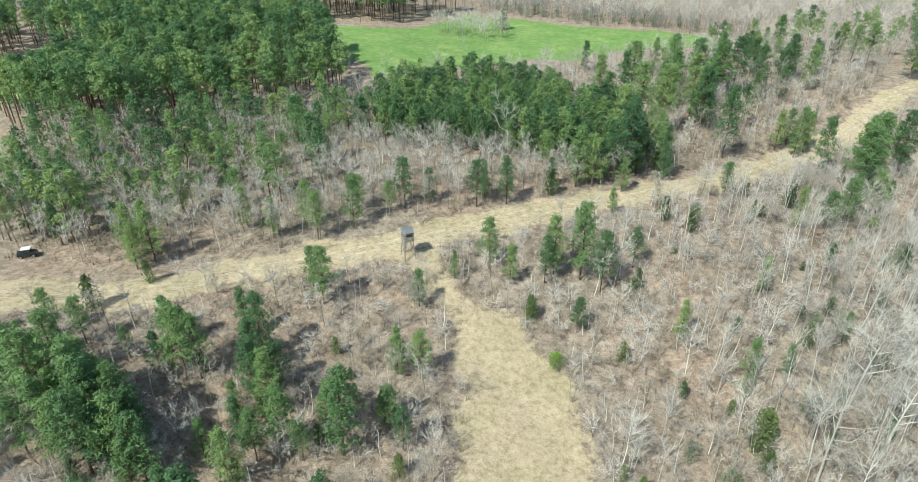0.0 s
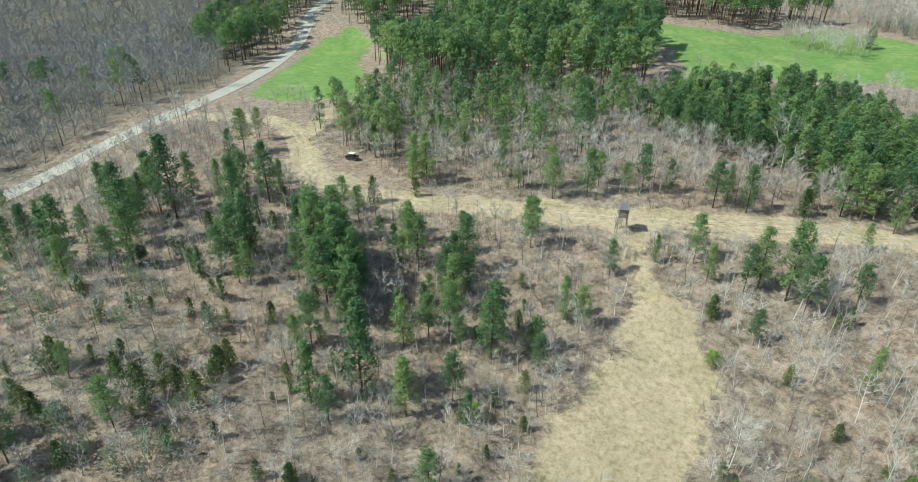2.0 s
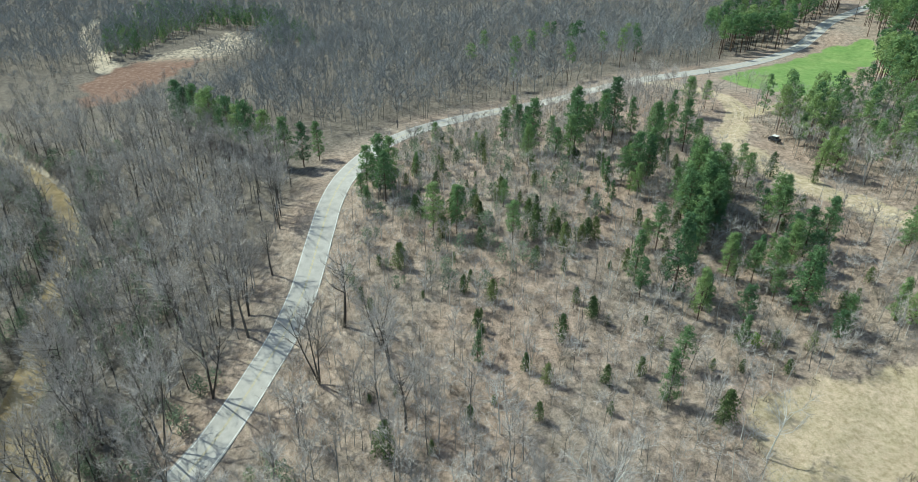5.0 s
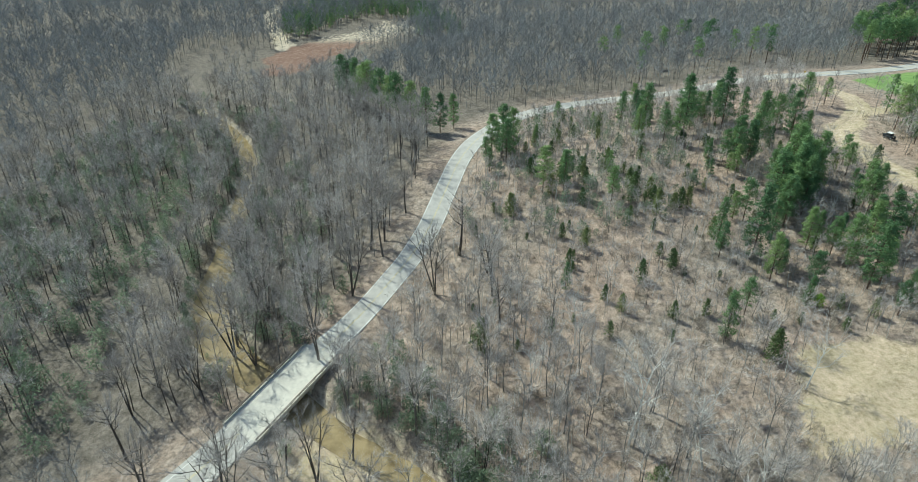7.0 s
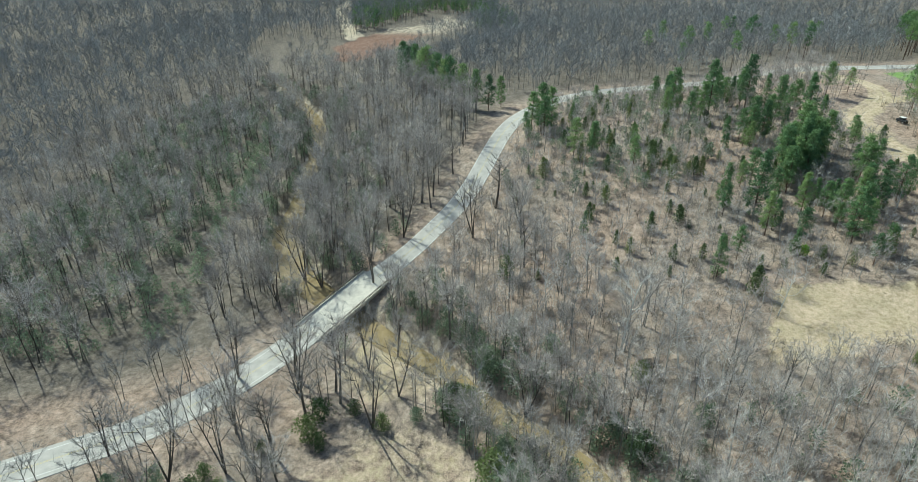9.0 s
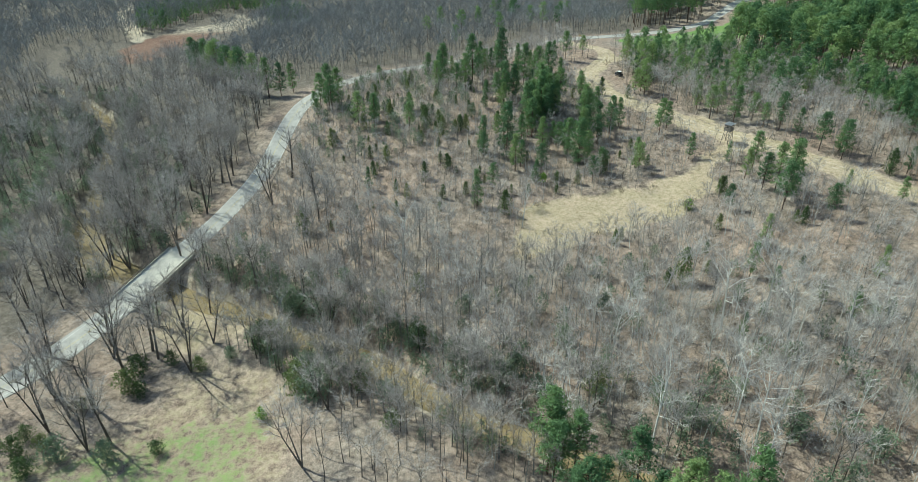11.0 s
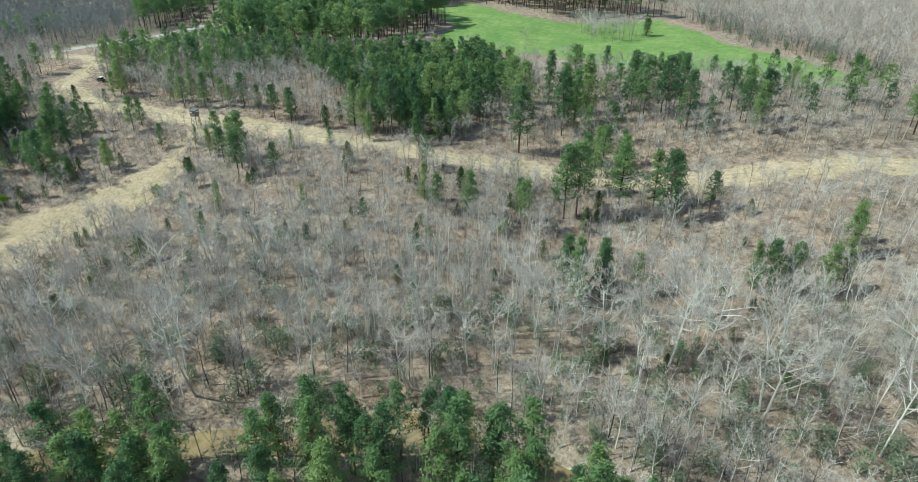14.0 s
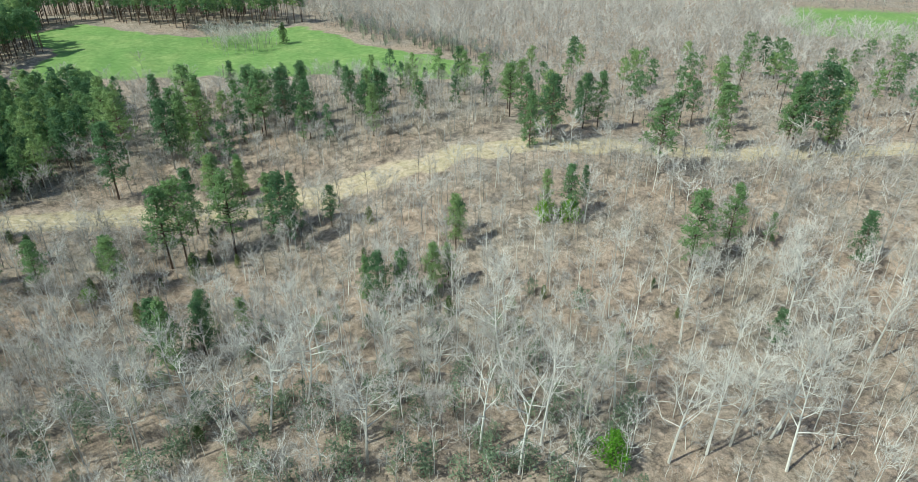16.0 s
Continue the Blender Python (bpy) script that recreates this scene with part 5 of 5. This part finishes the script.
joined("evergreen_understorey", "dull green shrubs under the forest across the road", "shrubs", holly, x[k], y[k], r, 0.5, 1.4, LEAF_PARTS)
x, y = scatter(r, [(-150, 20), (-125, 0), (-85, -12), (-50, -22), (-38, 20), (-58, 46), (-110, 50)], 48)
k = free(x, y)
joined("evergreen_understorey", "dull green shrubs in the young wood beside the road", "shrubs", holly, x[k], y[k], r, 0.35, 1.0, LEAF_PARTS)
x, y = scatter(r, [(30, 20), (70, 45), (110, 85), (175, 125), (230, 160), (200, 185), (130, 150), (60, 95), (25, 60)], 95)
k = free(x, y)
joined("evergreen_understorey", "grey-green shrubs scattered on the slope", "shrubs", holly, x[k], y[k], r, 0.4, 1.1, LEAF_PARTS)

x, y = scatter(r, HEDGE, 60)
joined("evergreen_understorey", "dull green hedge bushes along the meadow", "shrubs", holly, x, y, r, 0.5, 1.1, LEAF_PARTS)

x, y, r = bank(0.0, 0.97, 4.0, 7.5, 250, 52)
joined("evergreen_understorey", "grey-green shrubs leaning over the creek banks", "shrubs", holly, x, y, r, 0.35, 0.85, LEAF_PARTS)
x, y, r = bank(0.0, 0.97, 4.4, 12.0, 260, 53)
joined("bare_wood", "leafless trees lining the creek banks", "bare woodland", tall_bare, x, y, r, 0.55, 0.95, FLOOD_PARTS)
x, y, r = bank(0.80, 0.97, 3.6, 11.0, 120, 58)
joined("bare_wood", "pale leafless trees crowding the eastern creek", "bare woodland", tall_bare, x, y, r, 0.5, 0.9, (("trunks", PALE), ("twigs", TWIG_PALE)))
x, y, r = bank(0.38, 0.66, 3.0, 13.0, 270, 55)
joined("bare_wood", "close leafless trees hiding the creek by the glade", "bare woodland", tall_bare, x, y, r, 0.55, 0.95, TREE_PARTS)
x, y, r = bank(0.38, 0.62, 3.8, 12.0, 100, 56)
joined("evergreen_understorey", "grey-green shrubs between glade and creek", "shrubs", holly, x, y, r, 0.5, 1.1, LEAF_PARTS)
x, y, r = bank(0.0, 0.97, 3.8, 6.5, 240, 54)
joined("thicket", "brown leafless thicket on the creek banks", "bare woodland", thicket, x, y, r, 0.6, 1.3, DARK_THICKET)

_r = np.random.default_rng(61)
_x, _y = scatter(_r, CLEARING, 0.5)
joined("dry_grass", "matted straw-coloured dry grass in the clearing", "grass", tuft, _x, _y, _r, 0.4, 1.2, (("blades", STRAW),))
_x, _y = scatter(_r, GLADE, 2.2)
joined("dry_grass", "short straw-coloured grass in the creekside glade", "grass", tuft, _x, _y, _r, 0.4, 1.2, (("blades", STRAW),))

# bright green shrubs, and reddish budding ones
laurel = [tree_kind("evergreen_shrub", "large grey-green evergreen shrub at the wood's edge", "shrub", bushy_arrays(330 + k, 5.0, 2.3, 1000, 0.36, 3, False), (DARKBARK, (HOLLY, CEDAR)[k]), ("stem", "leaves"), "evergreen shrubs round the glade") for k in range(2)]
used = set()
for x, y, h in [(42, -56, 6.0), (44, -53, 4.0), (38, -41, 4.0), (31, -26, 5.5), (33, -23, 6.5), (52, -17, 8.0), (55, -14, 7.5), (58, -80, 4.5), (62, -86, 5.5), (55, -72, 3.5), (36, -34, 3.5), (47, -64, 3.0),
                (60, -72, 5.0), (62, -64, 5.5), (64, -54, 5.0), (36, -55, 5.5), (36, -27, 4.5), (22, -20, 6.0), (52, -11, 6.5), (63, -45, 3.5), (66, -68, 4.5), (56, -4, 5.0), (34, -48, 4.0), (58, -68, 3.5),
                (70, 2, 4.0), (48, 10, 6.0), (57, 18, 6.5), (66, 28, 5.5), (75, 42, 6.0), (60, 40, 5.0), (88, 55, 5.0), (42, 22, 5.0), (95, 70, 4.5), (30, 12, 5.0), (52, 52, 4.0), (84, 66, 4.0), (104, 88, 4.0), (20, -6, 5.0)]:
    put(laurel, used, int(rng.integers(0, 2)), x, y, h / 5.0, rng)
fresh = [tree_kind("green_shrub", "bright fresh-green leafy shrub standing alone", "shrub", bushy_arrays(340, 3.2, 1.5, 800, 0.26, 3, False), (DARKBARK, FRESH), ("stem", "leaves"), "fresh green shrubs")]
used = set()
for x, y, h in [(17.5, 90, 3.2), (217, 141, 6.5), (191, 204, 5.5), (197, 206, 6.0), (-13, 57, 3.0), (105, 143, 3.4), (58, -25, 3.0)]:
    put(fresh, used, 0, x, y, h / 3.2, rng)
redbud = [tree_kind("budding_tree", "small spring tree with reddish budding twigs", "budding tree", bare_arrays(350, 6.0, 2.4, 8, 3, 6, thick=0.8, fork_at=0.15, twig_w=0.06), (DARKBARK, BUDS), ("trunk", "crown"), "reddish budding trees")]
used = set()
for x, y, h in [(74, 26, 7), (82, 22, 6), (88, 10, 6), (162, 118, 6), (151, 122, 5), (190, 132, 7), (44, 78, 4)]:
    put(redbud, used, 0, x, y, h / 6.0, rng)


# ---- the hunting stand ----
def build_stand():
    x, y = -10.8, 116.5
    s = tagged(new("hunting_stand"), "grey wooden hunting stand on four braced legs with tin roof", "hunting stand")
    s.matrix_world = pose(x, y, float(height([x], [y])[0]), 0, 0, 25)
    H, B, T = 4.1, 1.25, 0.85
    feet = [(sx * B, sy * B, -0.3) for sx, sy in ((-1, -1), (1, -1), (1, 1), (-1, 1))]
    tops = [(sx * T, sy * T, H) for sx, sy in ((-1, -1), (1, -1), (1, 1), (-1, 1))]
    for a, b in zip(feet, tops):
        part("leg", beam(bmesh.new(), a, b, 0.14), OLDWOOD, s)
    for k in range(4):
        a, b = Vector(feet[k]), Vector(tops[k])
        c, d = Vector(feet[(k + 1) % 4]), Vector(tops[(k + 1) % 4])
        part("brace", beam(bmesh.new(), a.lerp(b, 0.25), c.lerp(d, 0.8), 0.09, 0.05), OLDWOOD, s)
        part("brace", beam(bmesh.new(), c.lerp(d, 0.25), a.lerp(b, 0.8), 0.09, 0.05), OLDWOOD, s)
    part("floor", box(bmesh.new(), (2.2, 2.2, 0.12), (0, 0, H + 0.06), bevel=0.01), OLDWOOD, s)
    for k in range(4):
        wall = tagged(new("cabin_wall"), "grey plank wall with a dark shooting slot")
        wall.parent = s
        wall.matrix_basis = pose(0, 0, H + 0.12, 0, 0, 90 * k)
        for r in range(4):
            part("plank", box(bmesh.new(), (2.0, 0.05, 0.22), (0, -1.0, 0.12 + r * 0.235), bevel=0.008), OLDWOOD, wall)
        for r in range(2):
            part("plank", box(bmesh.new(), (2.0, 0.05, 0.2), (0, -1.0, 1.55 + r * 0.215), bevel=0.008), OLDWOOD, wall)
        part("corner_post", box(bmesh.new(), (0.1, 0.1, 1.95), (-0.98, -0.98, 0.97)), OLDWOOD, wall)
    bm = bmesh.new()
    n = 24
    vs = []
    for r, (yy, zz) in enumerate(((-1.35, 0.0), (1.35, 0.28))):
        for k in range(n + 1):
            vs.append(bm.verts.new((-1.3 + 2.6 * k / n, yy, H + 2.12 + zz + 0.03 * (k % 2))))
    for k in range(n):
        bm.faces.new((vs[k], vs[k + 1], vs[n + 2 + k], vs[n + 1 + k]))
    bmesh.ops.solidify(bm, geom=bm.faces[:], thickness=0.02)
    part("roof", bm, TIN, s, "pale corrugated tin roof")
    ladder = new("ladder")
    ladder.parent = s
    for sx in (-0.22, 0.22):
        part("side_rail", beam(bmesh.new(), (sx, 2.1, -0.1), (sx, 1.1, H + 0.1), 0.07), OLDWOOD, ladder)
    for k in range(11):
        f = (k + 0.7) / 11.5
        part("rung", beam(bmesh.new(), (-0.24, 2.1 - f, -0.1 + f * (H + 0.2)), (0.24, 2.1 - f, -0.1 + f * (H + 0.2)), 0.05), OLDWOOD, ladder)


build_stand()


def build_vehicle():
    x, y = -88.0, 112.0
    c = tagged(new("utility_vehicle"), "small dark four-wheeled utility vehicle with a white roof parked under trees", "vehicle")
    c.matrix_world = pose(x, y, float(height([x], [y])[0]), 0, 0, 20)
    bm = box(bmesh.new(), (3.5, 1.6, 0.55), (0, 0, 0.72), bevel=0.10)
    box(bm, (1.1, 1.5, 0.25), (1.2, 0, 1.05), bevel=0.08)
    part("body", bm, DARKPAINT, c)
    part("cargo_bed", box(bmesh.new(), (1.2, 1.55, 0.35), (-1.1, 0, 1.12), bevel=0.05), DARKPAINT, c)
    part("cab", box(bmesh.new(), (1.5, 1.45, 0.85), (0.05, 0, 1.42), bevel=0.12), GLASS, c, "dark tinted cab windows")
    part("roof", box(bmesh.new(), (1.8, 1.65, 0.10), (0.0, 0, 1.92), bevel=0.04), WHITEPAINT, c, "white painted flat roof")
    for sx in (-1, 1):
        for sy in (-1, 1):
            part("roof_post", beam(bmesh.new(), (sx * 0.75, sy * 0.7, 0.95), (sx * 0.7, sy * 0.7, 1.9), 0.06), DARKPAINT, c)
            wheel = new("wheel")
            wheel.parent = c
            wheel.matrix_basis = pose(sx * 1.15, sy * 0.72, 0.36, 90, 0, 0)
            bm = bmesh.new()
            bmesh.ops.create_cone(bm, cap_ends=True, segments=20, radius1=0.36, radius2=0.36, depth=0.26)
            bmesh.ops.bevel(bm, geom=[e for e in bm.edges if len(e.link_faces) == 2 and abs(e.verts[0].co.z - e.verts[1].co.z) < 1e-4], offset=0.05, segments=2, affect="EDGES")
            part("tyre", bm, RUBBER, wheel)
            bm = bmesh.new()
            bmesh.ops.create_cone(bm, cap_ends=True, segments=16, radius1=0.19, radius2=0.19, depth=0.28)
            part("rim", bm, TIN, wheel)
    for sy in (-0.5, 0.5):
        bm = bmesh.new()
        bmesh.ops.create_uvsphere(bm, u_segments=12, v_segments=8, radius=0.11, matrix=Matrix.Translation((1.73, sy, 0.95)))
        part("headlight", bm, LAMPGLASS, c)


build_vehicle()


def build_sign():
    x, y = -171.5, 124.5
    g = tagged(new("road_sign"), "yellow diamond warning sign on a thin metal post", "road sign")
    g.matrix_world = pose(x, y, float(height([x], [y])[0]), 0, 0, 60)
    part("post", beam(bmesh.new(), (0, 0, -0.3), (0, 0, 2.4), 0.07), DARKSTEEL, g)
    part("plate", box(bmesh.new(), (0.75, 0.02, 0.75), (0, -0.05, 2.1), (0, 45, 0), 0.005), SIGN_YELLOW, g, "yellow diamond plate")


SIGN_YELLOW = plain_material("yellow_sign_paint", (0.75, 0.50, 0.05), 0.5, 0, 0.1, 3.0)
build_sign()
